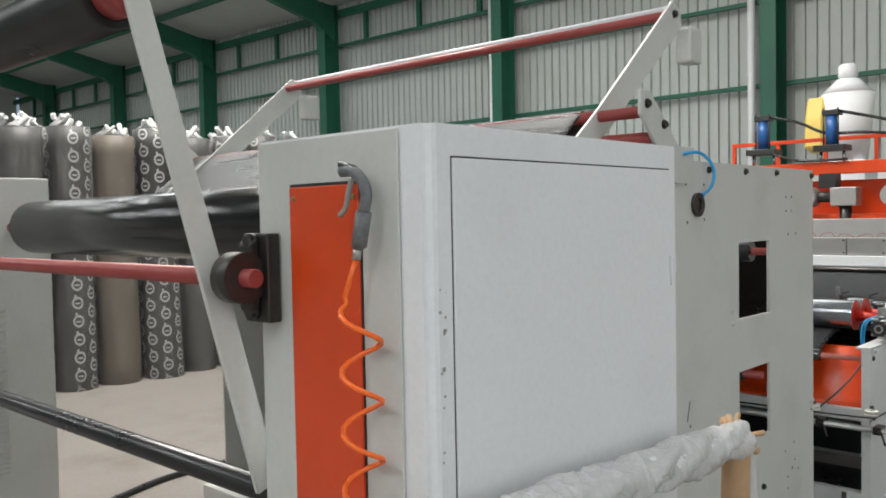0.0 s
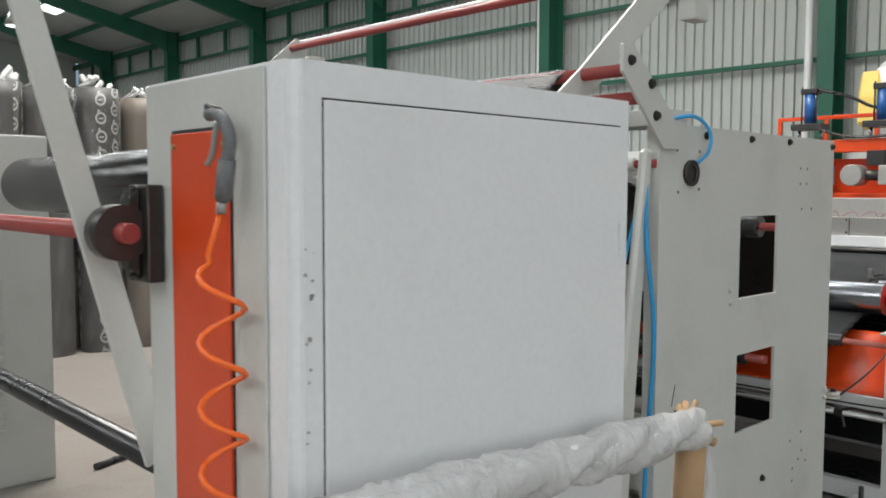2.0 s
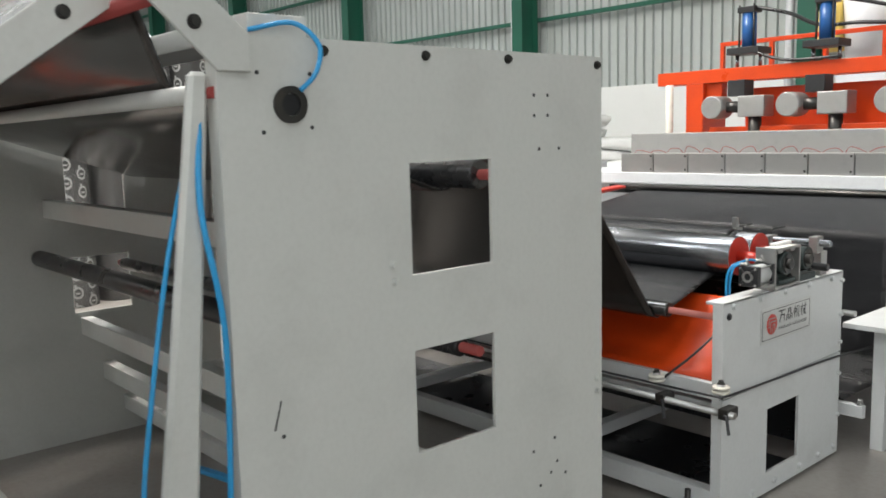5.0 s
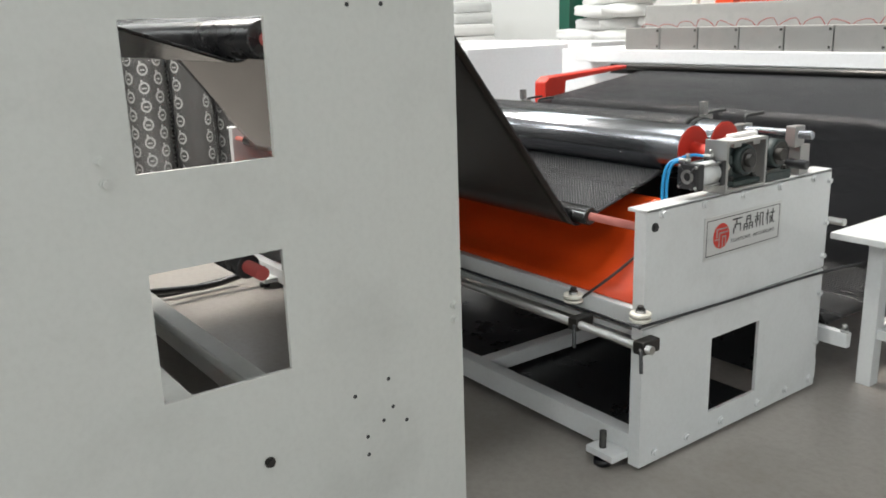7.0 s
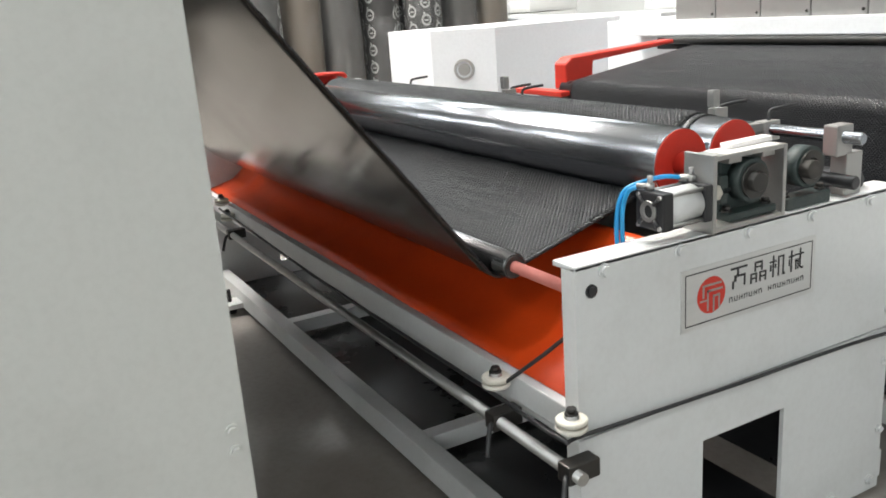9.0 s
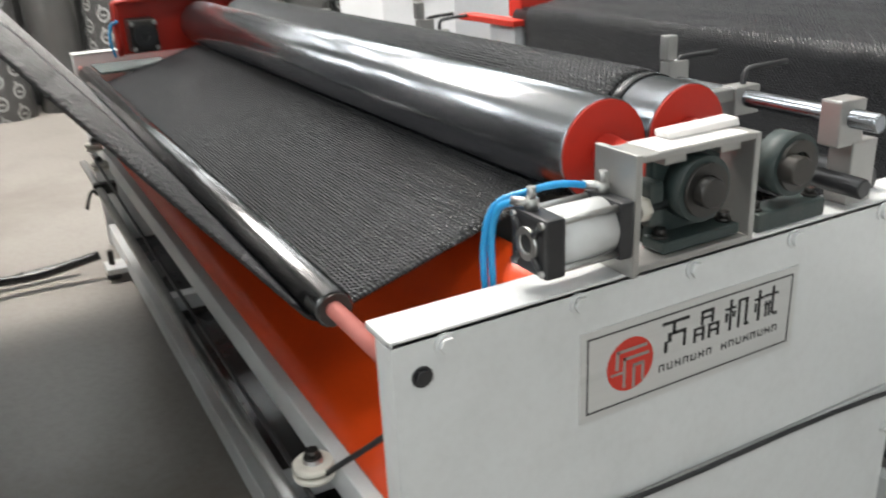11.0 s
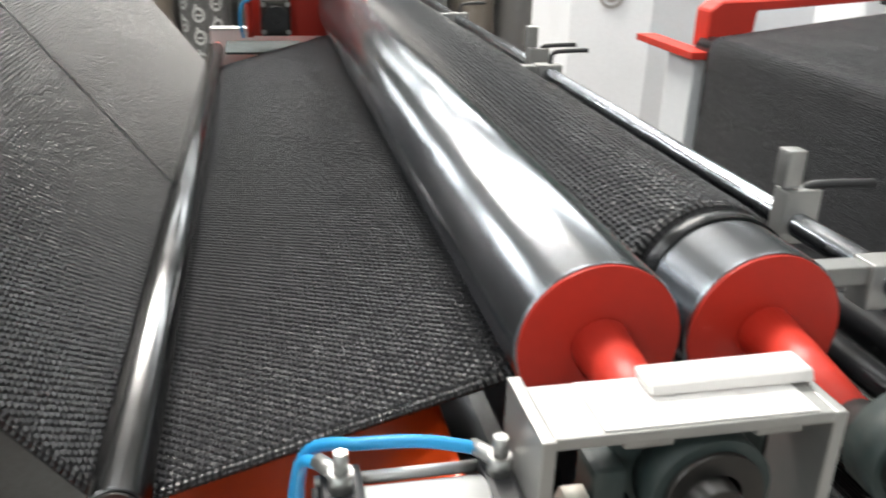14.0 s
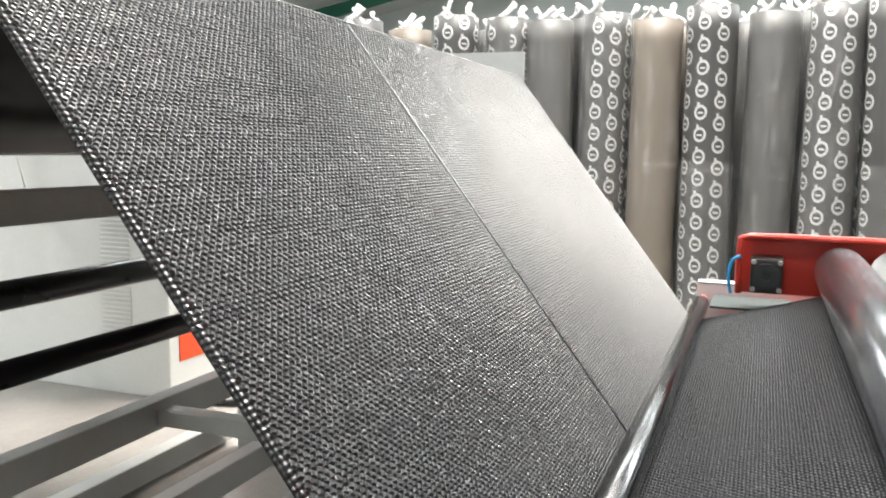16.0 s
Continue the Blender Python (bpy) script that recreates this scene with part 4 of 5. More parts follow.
pillow(RA + 0.005, -1.135, True)
block = thing("slide_block", "dark green cast sliding block behind the bearing ring", "bearing", (-1.155, RA, 0.9))
part("plate", box(fresh(), -1.168, -1.150, RA - 0.062, RA + 0.07, 0.905, 1.036, 0.006), cast_green, block)
part("ear", box(fresh(), -1.168, -1.128, RA - 0.085, RA - 0.058, 0.935, 1.0, 0.006), cast_green, block)
for dy in (-0.05, 0.055):
    part("guide_strip", box(fresh(), -1.172, -1.118, RA + dy - 0.02, RA + dy + 0.02, 1.026, 1.0395, 0.003), alu, block)
pillow(RB + 0.02, -1.14, False)
cyl = thing("air_cylinder", "silver pneumatic cylinder with black end caps", "air cylinder", (-1.135, 5.048, 0.95))
KX, KZ = -1.134, 0.957
part("barrel", rod(fresh(), (KX, 5.008, KZ), (KX, 5.101, KZ), 0.0395, 32), station_paint, cyl)
for a, b in ((4.979, 5.010), (5.098, 5.122)):
    part("end_cap", box(fresh(), KX - 0.041, KX + 0.041, a, b, KZ - 0.041, KZ + 0.041, 0.005), black_plastic, cyl, "black end cap")
for dx in (-0.032, 0.032):
    for dz in (-0.033, 0.033):
        part("tie_rod", rod(fresh(), (KX + dx, 4.975, KZ + dz), (KX + dx, 5.126, KZ + dz), 0.005, 10), dull_steel, cyl)
part("cap_ring", ringed(fresh(), (KX, 4.974, KZ), (KX, 4.980, KZ), 0.023, 0.014), dull_steel, cyl)
for k in range(4):
    a = math.pi / 4 + k * math.pi / 2
    part("cap_rib", tube(fresh(), [(KX + 0.022 * math.cos(a), 4.977, KZ + 0.022 * math.sin(a)), (KX + 0.042 * math.cos(a), 4.977, KZ + 0.042 * math.sin(a))], 0.005, 6), black_plastic, cyl)
part("piston_rod", rod(fresh(), (KX, 5.127, 0.965), (KX, 5.21, 0.965), 0.0085, 16), chrome, cyl)
part("rod_nut", rod(fresh(), (KX, 5.158, 0.965), (KX, 5.176, 0.965), 0.018, 6), nylon, cyl)
for y in (4.993, 5.110):
    f = part("hose_fitting", rod(fresh(), (KX - 0.012, y, KZ + 0.041), (KX - 0.012, y, KZ + 0.056), 0.0095, 12), dull_steel, cyl, "small steel hose fitting")
    part("fitting_cap", rod(fresh(), (KX - 0.012, y, KZ + 0.056), (KX - 0.012, y, KZ + 0.072), 0.006, 6), dull_steel, f)
    part("elbow", tube(fresh(), [(KX - 0.012, y, KZ + 0.05), (KX - 0.025, y - 0.008, KZ + 0.05), (KX - 0.036, y - 0.015, KZ + 0.049)], 0.0065, 8), dull_steel, cyl)
single("air_hose", tube(fresh(), arc([(-1.166, 5.098, 1.006), (-1.17, 5.057, 1.014), (-1.18, 5.013, 1.010), (-1.205, 4.973, 0.99), (-1.215, 4.960, 0.93), (-1.212, 4.960, 0.84), (-1.2, 4.964, 0.7)], 6), 0.0052, 8), blue_hose, "blue air hose of the cylinder", "hose")
single("air_hose", tube(fresh(), arc([(-1.168, 4.980, 1.005), (-1.187, 4.968, 0.992), (-1.2, 4.964, 0.95), (-1.205, 4.967, 0.88), (-1.198, 4.968, 0.7)], 6), 0.0052, 8), blue_hose, "blue air hose of the cylinder", "hose")

bar = thing("cutter_bar", "chrome bar on brackets behind the rollers", "bar", (-2.5, 5.595, 1.03))
part("rod", rod(fresh(), (-4.1, 5.595, 1.03), (-1.08, 5.595, 1.03), 0.0155, 24, rim=0.003), chrome, bar)
for x in (-1.15, -4.06):
    part("bracket", box(fresh(), x - 0.02, x + 0.025, 5.60, 5.66, 0.884, 0.99, 0.003), alu, bar)
    part("bracket", box(fresh(), x - 0.018, x + 0.022, 5.565, 5.625, 0.985, 1.06, 0.004), alu, bar)


def clamp(x, up):
    c = thing("bar_clamp", "grey clamp with black lever on the chrome bar", "clamp", (x, 5.595, 1.03), "bar clamps")
    if up:
        part("block", box(fresh(), x - 0.014, x + 0.014, 5.57, 5.62, 1.005, 1.075, 0.003), alu, c)
        part("finger", box(fresh(), x - 0.012, x + 0.012, 5.565, 5.59, 1.078, 1.125, 0.003), dull_steel, c)
    else:
        part("block", box(fresh(), x - 0.018, x + 0.018, 5.565, 5.625, 1.0, 1.052, 0.003), alu, c)
        part("finger", box(fresh(), x - 0.014, x + 0.014, 5.48, 5.565, 1.028, 1.050, 0.003), dull_steel, c)
    part("lever", tube(fresh(), arc([(x, 5.60, 1.05), (x, 5.605, 1.075), (x + 0.01, 5.63, 1.082), (x + 0.025, 5.68, 1.086)], 4), 0.0055, 8), black_plastic, c)


for x, up in ((-1.36, False), (-1.53, True), (-2.50, False), (-2.58, True), (-3.42, False)):
    clamp(x, up)
for y, z, r in ((5.585, 0.925, 0.017), (5.70, 0.90, 0.026)):
    single("small_roller", rod(fresh(), (-4.2, y, z), (-1.085 if y < 5.6 else -1.16, y, z), r, 20, rim=0.003), black_rubber, "slim black roller behind the large rollers", "roller", "small rollers")
single("stub_shaft", rod(fresh(), (-1.3, 5.83, 0.68), (-1.06, 5.83, 0.68), 0.014, 16), dull_steel, "bare steel shaft end of the station", "shaft")
knob = thing("rod_bracket", "small steel bracket with bolts low on the station", "bracket", (-1.13, 5.87, 0.2))
part("arm", box(fresh(), -1.16, -1.02, 5.85, 5.885, 0.18, 0.24, 0.004), station_paint, knob)
part("bolt", bolt(fresh(), (-1.04, 5.868, 0.24), (0, 0, 1), 0.012, 0.03), dull_steel, knob)

# far end: red guard frame with its motor
guard = thing("end_guard", "red painted guard frame at the roller's far end", "guard", (-3.98, 5.2, 0.884))
part("back_plate", slab(fresh(), [(4.93, 0.884), (5.50, 0.884), (5.50, 1.07), (5.47, 1.10), (4.96, 1.10), (4.93, 1.07)], -4.06, -4.05), red_paint, guard)
part("hood", tube(fresh(), arc([(-3.98, 4.925, 0.89), (-3.98, 4.925, 1.06), (-3.98, 4.955, 1.10), (-3.98, 5.2, 1.105), (-3.98, 5.47, 1.10), (-3.98, 5.505, 1.06), (-3.98, 5.505, 0.89)], 4), 0.012, 8), red_paint, guard)
part("top_sheet", box(fresh(), -4.06, -3.96, 4.95, 5.48, 1.098, 1.108, 0.003), red_paint, guard)
motor = thing("drive_motor", "small square black motor with a fan cover", "motor", (-3.96, 5.03, 0.884))
part("housing", box(fresh(), -4.04, -3.93, 4.965, 5.075, 0.90, 1.03, 0.01), dark_steel, motor)
part("fan_cover", ringed(fresh(), (-3.93, 5.02, 0.965), (-3.915, 5.02, 0.965), 0.045, 0.018), black_plastic, motor)
part("fan_hub", rod(fresh(), (-3.93, 5.02, 0.965), (-3.92, 5.02, 0.965), 0.016, 16), black_plastic, motor)
for y in (4.975, 5.065):
    for z in (0.915, 1.015):
        part("cover_bolt", bolt(fresh(), (-3.93, y, z), (1, 0, 0), 0.007, 0.01), alu, motor)
single("air_hose", tube(fresh(), arc([(-3.96, 4.93, 1.03), (-3.96, 4.90, 1.01), (-3.96, 4.89, 0.95), (-3.96, 4.90, 0.89)], 5), 0.006, 8), blue_hose, "blue air hose beside the far motor", "hose")
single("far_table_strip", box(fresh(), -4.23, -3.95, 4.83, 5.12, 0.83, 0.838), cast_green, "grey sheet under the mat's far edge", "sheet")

# name plate
plate = thing("name_plate", "brushed metal name plate with red round emblem and black writing", "sign", (SX, 5.265, 0.74))
PX = SX + 0.0025
part("backing", box(fresh(), SX, PX, 5.048, 5.482, 0.668, 0.813), plate_metal, plate)
bm = fresh()
for a, b, c, d in ((5.059, 5.471, 0.799, 0.8015), (5.059, 5.471, 0.6795, 0.682), (5.059, 5.0615, 0.682, 0.799), (5.4685, 5.471, 0.682, 0.799)):
    box(bm, PX, PX + 0.0006, a, b, c, d)
part("border", bm, ink, plate)
EY, EZ = 5.138, 0.741
em = part("emblem", rod(fresh(), (PX, EY, EZ), (PX + 0.0008, EY, EZ), 0.043, 40), red_paint, plate, "round red emblem")
bm = fresh()
for a, b, c, d in ((-0.026, 0.03, 0.022, 0.027), (-0.028, -0.022, -0.004, 0.027), (-0.014, 0.034, 0.008, 0.013), (-0.014, -0.009, -0.036, 0.013), (0.004, 0.009, -0.041, -0.004), (0.004, 0.024, -0.006, -0.001), (0.021, 0.026, -0.034, -0.001), (-0.036, -0.014, -0.012, -0.008)):
    box(bm, PX + 0.0009, PX + 0.0014, EY + a, EY + b, EZ + c, EZ + d)
part("emblem_lines", bm, alu, em)
GLYPHS = (((0, 1, .86, .96), (.38, .5, .5, .9), (.38, .9, .5, .6), (.8, .9, .05, .6), (.1, .22, .0, .35), (.22, .36, .3, .6)),
          ((.25, .75, .85, .95), (.25, .35, .5, .95), (.65, .75, .5, .95), (.3, .7, .66, .74), (0, .1, 0, .45), (.1, .42, .38, .46), (.32, .42, 0, .46), (.56, .66, 0, .46), (.56, .95, .38, .46), (.9, 1, 0, .45), (.1, .42, .18, .26), (.56, .95, .18, .26)),
          ((0, .45, .68, .76), (.18, .28, 0, 1), (.02, .12, .3, .6), (.32, .42, .4, .6), (.52, .62, 0, .92), (.52, .9, .84, .92), (.82, .92, .08, .92), (.82, 1, 0, .1)),
          ((0, .4, .68, .76), (.15, .25, 0, 1), (.02, .1, .3, .6), (.42, 1, .7, .78), (.72, .82, .1, 1), (.46, .54, .05, .55), (.42, .68, .4, .48), (.6, .68, .05, .55), (.82, 1, .02, .12)))
for i, g in enumerate(GLYPHS):
    y0, z0 = 5.197 + i * 0.0635, 0.738
    bm = fresh()
    for a, b, c, d in g:
        box(bm, PX, PX + 0.0007, y0 + a * 0.053, y0 + b * 0.053, z0 + c * 0.053, z0 + d * 0.053)
    part("large_mark", bm, ink, plate, "black stroke mark")
for i in range(16):
    if i != 7:
        y0 = 5.194 + i * 0.0159
        bm = box(fresh(), PX, PX + 0.0006, y0, y0 + 0.0022, 0.708, 0.720)
        box(bm, PX, PX + 0.0006, y0 + 0.0085, y0 + 0.0107, 0.708, 0.720)
        box(bm, PX, PX + 0.0006, y0 + 0.0022, y0 + 0.0085, *((0.7178, 0.720), (0.708, 0.7102), (0.713, 0.7152))[i % 3])
        part("small_mark", bm, ink, plate)

# ---- second web, forming machine ----
edge = [(6.44 + 0.045 - 0.05 * math.cos(math.radians(a)), 0.945 + 0.05 * math.sin(math.radians(a))) for a in range(0, 71, 14)]
drop = fill([(5.62, 0.86), (5.78, 0.40), (5.95, 0.22), (6.36, 0.22), (6.435, 0.32)], 3)
incoming = thing("net_web", "black net mat coming off the forming machine", "mat", (-2.26, 6.44, 0.94))
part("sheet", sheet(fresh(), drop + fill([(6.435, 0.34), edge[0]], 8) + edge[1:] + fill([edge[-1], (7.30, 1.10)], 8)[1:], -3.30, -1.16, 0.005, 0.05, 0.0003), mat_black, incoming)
knots([(6.435, 0.34)] + edge + [(7.28, 1.097)], -3.29, -1.16, incoming)
single("edge_roller", rod(fresh(), (-3.4, 6.485, 0.94), (-1.08, 6.485, 0.94), 0.045, 24, rim=0.003), black_rubber, "black roller under the mat's bend", "roller")
form = thing("forming_machine", "white forming machine with a row of silver heater boxes", "machine", (-2.2, 8.2, 0))
part("lip", box(fresh(), -4.0, 0.6, 7.36, 7.52, 1.14, 1.225, 0.006), white_paint, form)
part("under_lip", box(fresh(), -3.6, 0.3, 7.30, 7.36, 1.07, 1.135, 0.004), black_rubber, form)
part("bed", box(fresh(), -4.3, 0.6, 7.52, 8.6, 0.05, 1.22, 0.006), white_paint, form)
part("tie_bar", rod(fresh(), (-3.5, 7.28, 1.12), (0.2, 7.28, 1.12), 0.02, 16), dark_steel, form)
for i in range(14):
    xa = -3.56 + i * 0.302
    if xa < 0.5:
        h = part("heater_box", box(fresh(), xa + 0.004, xa + 0.298, 7.40, 7.58, 1.226, 1.37, 0.003), alu, form, "silver heater box")
        part("corner_screw", bolt(fresh(), (xa + 0.28, 7.40, 1.25), (0, -1, 0), 0.006, 0.006), dark_steel, h)
        part("corner_screw", bolt(fresh(), (xa + 0.28, 7.40, 1.35), (0, -1, 0), 0.006, 0.006), dark_steel, h)
part("back_beam", box(fresh(), -3.9, 0.6, 8.0, 8.35, 1.22, 1.52, 0.006), alu, form)
bm = fresh()
for i in range(26):
    random.seed(90 + i)
    x = -3.5 + i * 0.15
    tube(bm, arc([(x, 7.5, 1.37), (x + 0.03, 7.5, 1.385 + 0.04 * random.random()), (x + 0.09, 7.52, 1.38 + 0.04 * random.random()), (x + 0.12, 7.53, 1.37)], 3), 0.0028, 5)
part("heater_wire", bm, old_red, form, "thin red heater wires")
part("end_cover", slab(fresh(), [(6.46, 0.94), (6.46, 1.07), (6.50, 1.10), (7.2, 1.135), (7.2, 1.115), (6.64, 1.07), (6.63, 0.94)], -3.46, -3.36, 0.006), red_paint, form, "red end cover")
part("end_cover", box(fresh(), -3.75, -3.3, 6.38, 6.46, 0.915, 0.94, 0.003), red_paint, form)
part("end_leg", box(fresh(), -3.55, -3.35, 6.42, 6.9, 0.0, 0.91, 0.006), white_paint, form)
part("side_leg", box(fresh(), -1.105, -1.075, 6.47, 6.50, 0.0, 0.93, 0.004), red_paint, form)

gantry = thing("orange_gantry", "bright orange steel gantry over the forming machine", "gantry", (-2.5, 9, 0))
part("beam", box(fresh(), -4.25, 1.2, 8.9, 9.1, 1.96, 2.08, 0.006), orange_paint, gantry)
for x in (-3.85, 0.6):
    part("leg", slab(fresh(), [(8.9, 1.2), (9.3, 1.2), (9.3, 1.96), (8.9, 1.96)], x - 0.09, x + 0.09, 0.006), orange_paint, gantry)
    part("leg", box(fresh(), x - 0.12, x + 0.12, 8.9, 9.3, 0.0, 1.2, 0.006), white_paint, gantry)
part("gusset", box(fresh(), -3.76, -3.6, 8.95, 9.05, 1.80, 1.96, 0.01), orange_paint, gantry)
part("back_box", box(fresh(), -3.45, 1.0, 9.1, 9.4, 1.48, 1.9, 0.01), orange_paint, gantry)
part("shelf", box(fresh(), -3.6, 1.0, 8.75, 9.1, 1.50, 1.56, 0.006), orange_paint, gantry)
for x in (-3.9, -3.4, -2.9, -2.4, -1.9):
    part("rail_post", box(fresh(), x - 0.018, x + 0.018, 9.45, 9.49, 2.08, 2.33), orange_paint, gantry)
part("rail", box(fresh(), -3.92, 1.0, 9.45, 9.49, 2.33, 2.37, 0.004), orange_paint, gantry)
part("guide_post", rod(fresh(), (-4.05, 8.8, 0.9), (-4.05, 8.8, 1.96), 0.035, 14), nylon, gantry)
for i, x in enumerate((-3.37, -2.68, -1.9, -1.1)):
    a = thing("lift_cylinder", "blue hydraulic cylinder with black plates on the gantry", "cylinder", (x, 9.0, 2.08), "lift cylinders")
    part("barrel", rod(fresh(), (x, 9.0, 2.26), (x, 9.0, 2.55), 0.062, 24), blue_paint, a)
    part("base_plate", box(fresh(), x - 0.15, x + 0.15, 8.88, 9.12, 2.19, 2.25, 0.006), black_plastic, a)
    part("cap_plate", box(fresh(), x - 0.08, x + 0.08, 8.93, 9.07, 2.55, 2.60, 0.004), black_plastic, a)
    for dx in (-0.068, 0.068):
        part("tie_rod", rod(fresh(), (x + dx, 8.95, 2.2), (x + dx, 8.95, 2.62), 0.009, 8), dark_steel, a)
    for dx in (-0.11, 0.11):
        part("guide_rod", rod(fresh(), (x + dx, 9.0, 2.075), (x + dx, 9.0, 2.2), 0.016, 10), chrome, a)
    m = thing("die_motor", "silver round motor and gear block under the gantry", "motor", (x, 8.8, 1.7), "die motors")
    part("gear_block", box(fresh(), x + 0.08, x + 0.32, 8.68, 8.86, 1.64, 1.82, 0.01), alu, m)
    part("drum", rod(fresh(), (x - 0.14, 8.62, 1.73), (x - 0.14, 8.84, 1.73), 0.10, 28, rim=0.008), alu, m)
    part("coupling", rod(fresh(), (x - 0.1, 8.75, 1.73), (x + 0.1, 8.75, 1.73), 0.05, 20), dark_steel, m)
    part("drop_pipe", rod(fresh(), (x + 0.2, 8.76, 1.38), (x + 0.2, 8.76, 1.64), 0.055, 16), dark_steel, m)
    part("hanger", box(fresh(), x - 0.04, x + 0.12, 8.72, 8.88, 1.82, 1.96, 0.004), black_plastic, m)
single("gantry_hose", tube(fresh(), arc([(-3.33, 9.0, 2.6), (-3.0, 9.0, 2.5), (-2.75, 9.02, 2.38), (-2.4, 9.0, 2.36), (-1.9, 9.0, 2.3)], 6), 0.016, 8), black_rubber, "black hydraulic hose over the gantry", "hose")
single("gantry_hose", tube(fresh(), arc([(-2.66, 9.0, 2.6), (-2.3, 9.0, 2.5), (-1.9, 9.02, 2.38), (-1.4, 9.0, 2.3)], 6), 0.016, 8), black_rubber, "black hydraulic hose over the gantry", "hose")
single("gantry_hose", tube(fresh(), arc([(-3.3, 8.9, 2.22), (-3.1, 8.88, 2.14), (-2.9, 8.88, 2.1), (-2.5, 8.88, 2.1)], 6), 0.014, 8), black_rubber, "black hydraulic hose over the gantry", "hose")
for x in (-3.15, -2.0):
    hp = thing("hopper_dryer", "white round granule hopper with domed lid", "hopper", (x, 11.0, 0), "hoppers")
    part("bin", rod(fresh(), (x, 11, 2.2), (x, 11, 3.0), 0.22, 28, 0.3), white_paint, hp)
    part("lid", rod(fresh(), (x, 11, 3.0), (x, 11, 3.18), 0.3, 28, 0.12), white_paint, hp)
    part("loader", rod(fresh(), (x, 11, 3.18), (x, 11, 3.36), 0.11, 20, rim=0.03), white_paint, hp)
    part("stand", box(fresh(), x - 0.25, x + 0.25, 10.8, 11.3, 0, 2.2, 0.02), white_paint, hp)
    part("yellow_bag", slab(fresh(), [(10.7, 2.35), (10.95, 2.3), (10.95, 2.8), (10.82, 3.0), (10.72, 2.7)], x - 0.42, x - 0.2, 0.03), yellow_sack, hp, "yellow and white plastic sack")

# white side table behind the station
tab = thing("steel_table", "white painted steel side table with square legs", "table", (-0.8, 6.4, 0))
part("top", box(fresh(), -1.14, -0.40, 5.88, 6.95, 0.595, 0.62, 0.003), station_paint, tab)
for x, y in ((-1.0, 6.0), (-0.46, 6.0), (-1.0, 6.88), (-0.46, 6.88)):
    part("leg", box(fresh(), x - 0.03, x + 0.03, y - 0.03, y + 0.03, 0, 0.595, 0.003), station_paint, tab)
part("stretcher", box(fresh(), -0.97, -0.49, 5.98, 6.02, 0.2, 0.24, 0.003), station_paint, tab)
part("stretcher", box(fresh(), -1.02, -0.98, 6.03, 6.85, 0.2, 0.24, 0.003), station_paint, tab)
part("shelf", box(fresh(), -0.97, -0.5, 6.1, 6.8, 0.24, 0.26), dull_steel, tab)

wc = thing("control_cabinet", "white machine cabinet with a chamfered corner and round fan grille", "cabinet", (-5, 7.2, 0))
bm = fresh()
vs = [(-4.62, 6.85), (-4.62, 7.9), (-5.6, 7.9), (-5.6, 6.55), (-4.95, 6.55)]
lo = [bm.verts.new((x, y, 0.0)) for x, y in vs]
hi = [bm.verts.new((x, y, 1.24)) for x, y in vs]
bm.faces.new(lo)
bm.faces.new(hi)
for i in range(5):
    bm.faces.new((lo[i], lo[(i + 1) % 5], hi[(i + 1) % 5], hi[i]))
part("body", bm, white_paint, wc)
c = Vector((-4.785, 6.70, 0.98))
nrm = Vector((0.3, -0.33, 0)).normalized()
part("fan_grille", ringed(fresh(), c, c + nrm * 0.012, 0.07, 0.055), alu, wc)
part("fan_centre", rod(fresh(), c, c + nrm * 0.008, 0.04, 20), alu, wc)
wl = thing("electric_cabinet", "long low white steel cabinet beside the machine", "cabinet", (-7, 9, 0))
part("body", box(fresh(), -8.6, -5.7, 9.3, 10.0, 0, 1.2, 0.01), white_paint, wl)
for x in (-7.6, -6.65):
    part("door_gap", box(fresh(), x - 0.004, x + 0.004, 9.296, 9.301, 0.1, 1.15), dark_steel, wl)

# ---- sacks by the north wall ----
def sack_mesh(seed):
    bm = fresh()
    bmesh.ops.create_icosphere(bm, subdivisions=3, radius=1)
    for v in bm.verts:
        n = noise.noise(v.co * 1.6 + Vector((seed, 0, 0)))
        q = v.co.copy()
        for i in range(3):
            q[i] = math.copysign(abs(q[i]) ** 0.62, q[i])
        v.co = Vector((q.x * 0.46, q.y * 0.30, q.z * 0.11)) * (1 + 0.18 * n)
    for f in bm.faces:
        f.smooth = True
    return bm


first = [single("sack", sack_mesh(s * 3.7), sacking, "white woven plastic sack stacked by the wall", "sack", "sacks by the wall") for s in range(3)]
random.seed(5)
count = 0
for layer, xs in enumerate(((-12.2, 9), (-12.0, 8), (-11.4, 6), (-10.9, 5), (-10.8, 4), (-10.5, 3), (-10.3, 3), (-10.1, 2), (-9.9, 2))):
    for k in range(xs[1]):
        m = pose(xs[0] + k * 0.78 + random.uniform(-0.1, 0.1), 14.1 + random.uniform(-0.2, 0.2), 0.10 + layer * 0.205, random.uniform(-5, 5), random.uniform(-6, 6), random.uniform(-25, 25))
        if count < 3:
            first[count].matrix_basis = m
        else:
            copy_thing(first[count % 3], m)
        count += 1
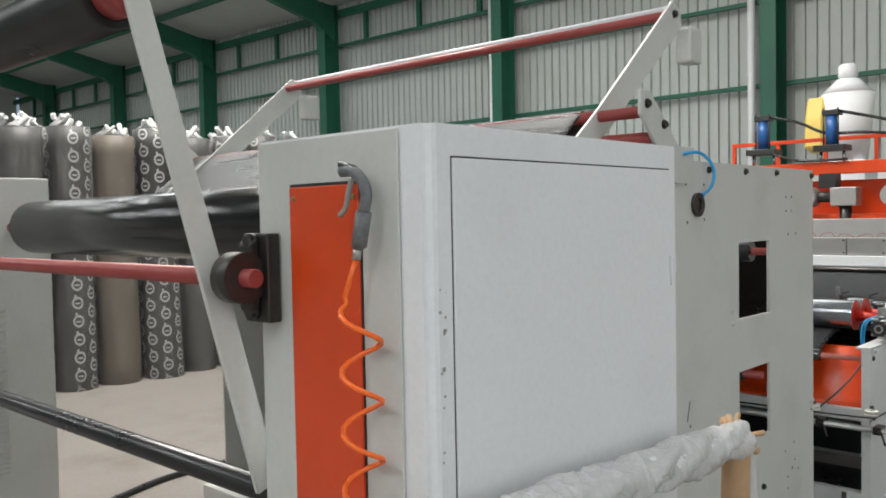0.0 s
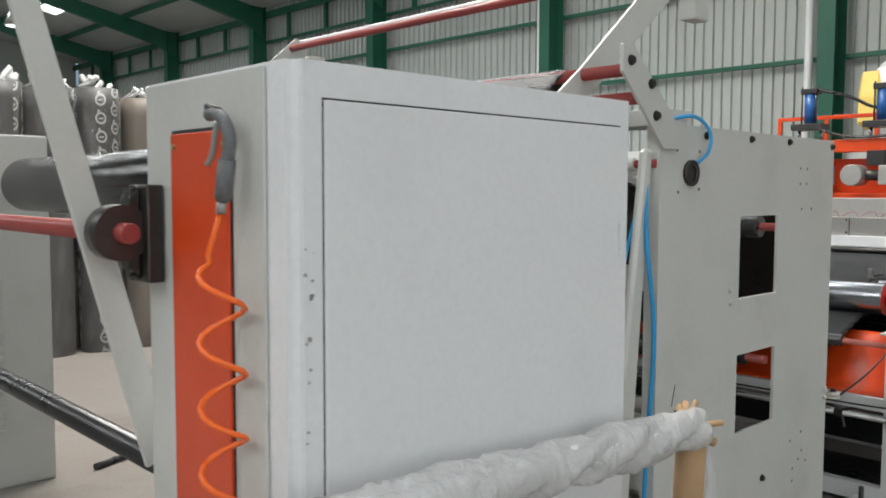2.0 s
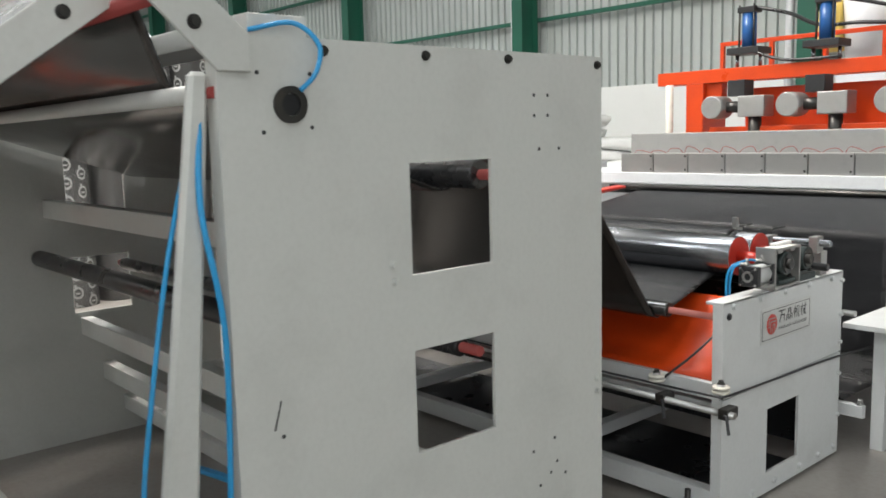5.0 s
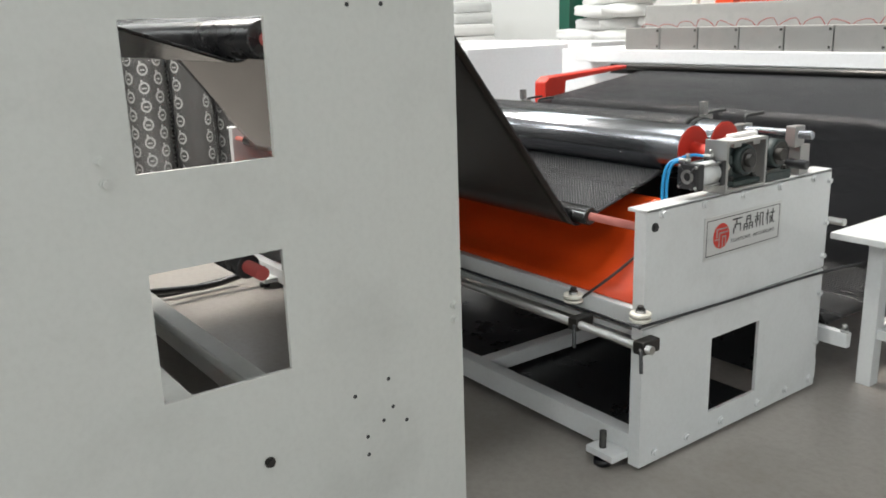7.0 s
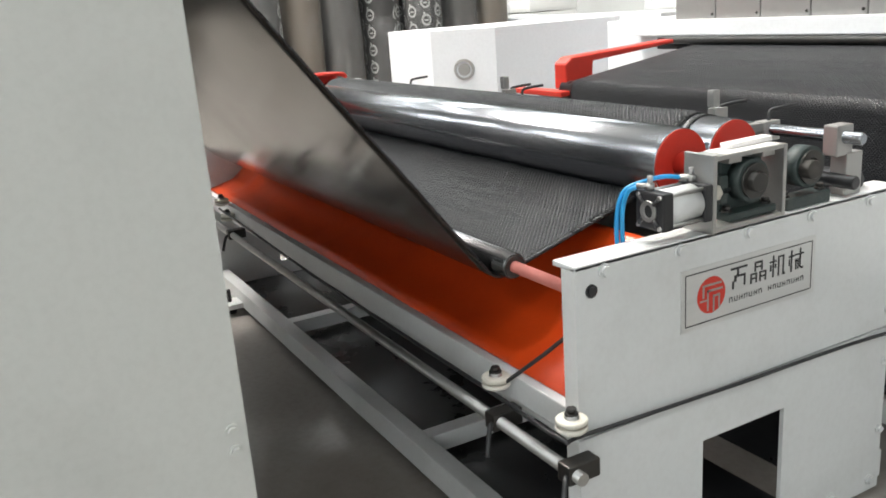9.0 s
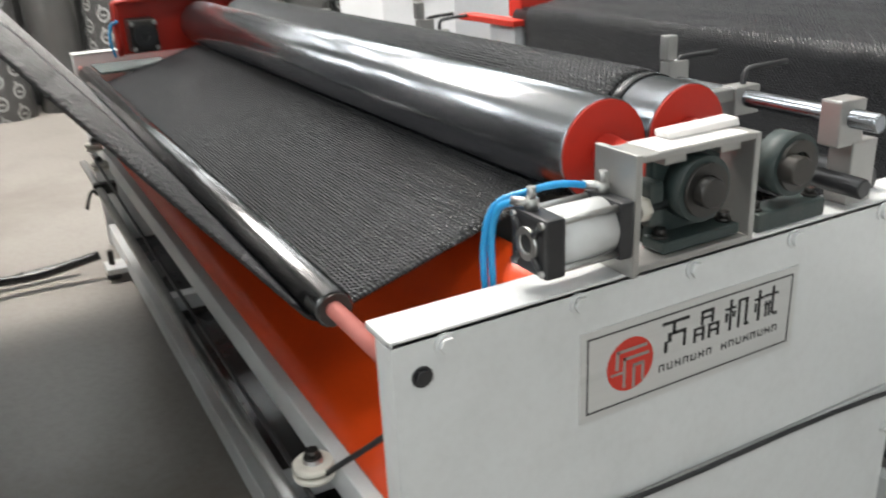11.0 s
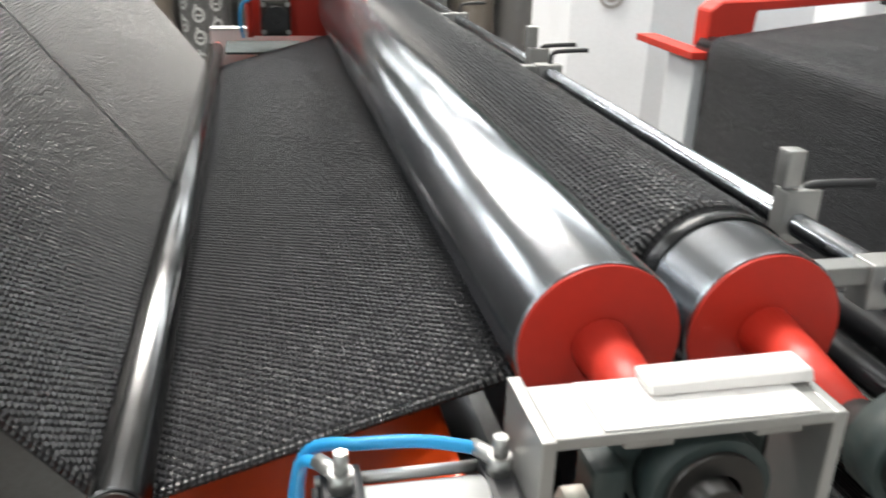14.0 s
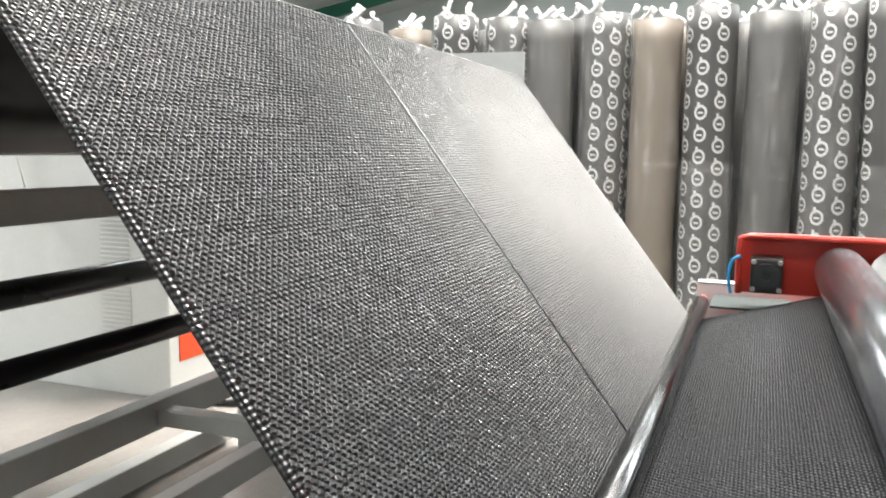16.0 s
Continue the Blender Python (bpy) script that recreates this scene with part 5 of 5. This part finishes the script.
for i, (x, y, h) in enumerate(((-13.6, 13.6, 1.75), (-15.2, 13.4, 1.9), (-12.3, 12.6, 1.35))):
    p = thing("wrapped_pallet", "block of white sacks wrapped on a pallet", "pallet", (x, y, 0), "wrapped pallets")
    n = int(h / 0.21)
    for k in range(n):
        part("layer", box(fresh(), x - 0.6 + 0.02 * (k % 2), x + 0.6 - 0.02 * (k % 3), y - 0.5, y + 0.5, 0.13 + k * 0.21, 0.33 + k * 0.21, 0.06), sacking, p)
    part("pallet_board", box(fresh(), x - 0.6, x + 0.6, y - 0.5, y + 0.5, 0, 0.12, 0.01), cardboard, p)

# ---- standing mat rolls along the aisle ----
def roll_body(r, h, seed):
    bm = fresh()
    uv = bm.loops.layers.uv.verify()
    seg, levels = 36, 14
    rows = [[bm.verts.new(((r + 0.012 * noise.noise((math.cos(2 * math.pi * k / seg) * 1.5, math.sin(2 * math.pi * k / seg) * 1.5 + seed, j * 0.5))) * math.cos(2 * math.pi * k / seg) + 0.012 * noise.noise((seed, j * 0.3, 0)), r * math.sin(2 * math.pi * k / seg), h * j / levels)) for k in range(seg)] for j in range(levels + 1)]
    for j in range(levels):
        for k in range(seg):
            f = bm.faces.new((rows[j][k], rows[j][(k + 1) % seg], rows[j + 1][(k + 1) % seg], rows[j + 1][k]))
            f.smooth = True
            for loop, (kk, jj) in zip(f.loops, ((k, j), (k + 1, j), (k + 1, j + 1), (k, j + 1))):
                loop[uv].uv = (kk / seg * 2 * math.pi * r, h * jj / levels)
    bm.faces.new(rows[-1])
    bm.faces.new(list(reversed(rows[0])))
    return bm


def film_shell(r, z0, z1, seed):
    bm = fresh()
    seg, levels = 40, 22
    rows = []
    for j in range(levels + 1):
        z = z0 + (z1 - z0) * j / levels
        row = []
        for k in range(seg):
            a = 2 * math.pi * k / seg
            w = 0.012 + abs(noise.noise((math.cos(a) * 3 + seed, math.sin(a) * 3, z * 2.2))) * 0.03
            row.append(bm.verts.new(((r + w) * math.cos(a), (r + w) * math.sin(a), z)))
        rows.append(row)
    for lo, hi in zip(rows, rows[1:]):
        for k in range(seg):
            bm.faces.new((lo[k], lo[(k + 1) % seg], hi[(k + 1) % seg], hi[k])).smooth = True
    return bm


def tuft(h, seed):
    bm = fresh()
    random.seed(seed)
    for k in range(5):
        a = random.random() * 6.28
        tube(bm, [(0.16 * math.cos(a), 0.16 * math.sin(a), h), (0.1 * math.cos(a + 0.4), 0.1 * math.sin(a + 0.4), h + 0.05), (0.13 * math.cos(a + 0.9), 0.13 * math.sin(a + 0.9), h + 0.09 + 0.05 * random.random())], 0.014 + 0.014 * random.random(), 6)
    return bm


KINDS = []
for i, (body, lab, h) in enumerate(((roll_print, "grey mat roll printed with white rings, in clear film", 2.54), (roll_plain, "plain dark grey mat roll in clear film", 2.5), (roll_print, "grey printed mat roll with film round its lower half", 2.56), (roll_brown, "brownish mat roll in shiny clear film", 2.47))):
    r = thing("mat_roll", lab, "roll", (0, 0, 0), "standing mat rolls")
    part("mat", roll_body(0.2, h, i * 2.1), body, r)
    part("film", film_shell(0.2, 0.0, h * (1.0, 1.0, 0.52, 1.0)[i], i * 5.3), clear_film, r, "crinkled clear plastic film")
    for rim_z in (1.16 + 0.045 * i,):
        part("film_fold", ringed(fresh(), (0, 0, rim_z), (0, 0, rim_z + 0.012), 0.224, 0.205, 32), clear_film, r, "folded film edge between two stacked rolls")
    part("film_knot", tuft(h, 20 + i), milky_film, r, "gathered film at the top")
    KINDS.append(r)
random.seed(11)
order = [0, 1, 2, 3, 2, 0, 1, 0, 3, 2, 1, 0, 2, 0, 3, 1, 2, 0, 1, 3, 0, 2]
used = set()
for row, (x0, ys) in enumerate(((-8.0, [0.55 + 0.445 * i for i in range(20)]), (-8.5, [0.3 + 0.45 * i for i in range(19)]))):
    for i, y in enumerate(ys):
        k = order[(i + row * 5) % len(order)]
        m = pose(x0 + random.uniform(-0.07, 0.07), y, 0, random.uniform(-0.8, 0.8), random.uniform(-1, 1), random.uniform(0, 360))
        if k not in used:
            KINDS[k].matrix_basis = m
            used.add(k)
        else:
            copy_thing(KINDS[k], m)

single("floor_cable", tube(fresh(), arc([(-4.4, 2.2, 0.02), (-4.6, 2.8, 0.02), (-4.5, 3.5, 0.025), (-4.05, 4.1, 0.03), (-4.0, 4.6, 0.05)], 8), 0.018, 8), black_rubber, "thick black cable lying on the floor", "cable")
single("floor_cable", tube(fresh(), arc([(-3.9, 4.05, 0.1), (-3.92, 4.4, 0.06), (-3.9, 4.68, 0.1)], 8), 0.02, 8), black_rubber, "thick black cable between the machines", "cable")
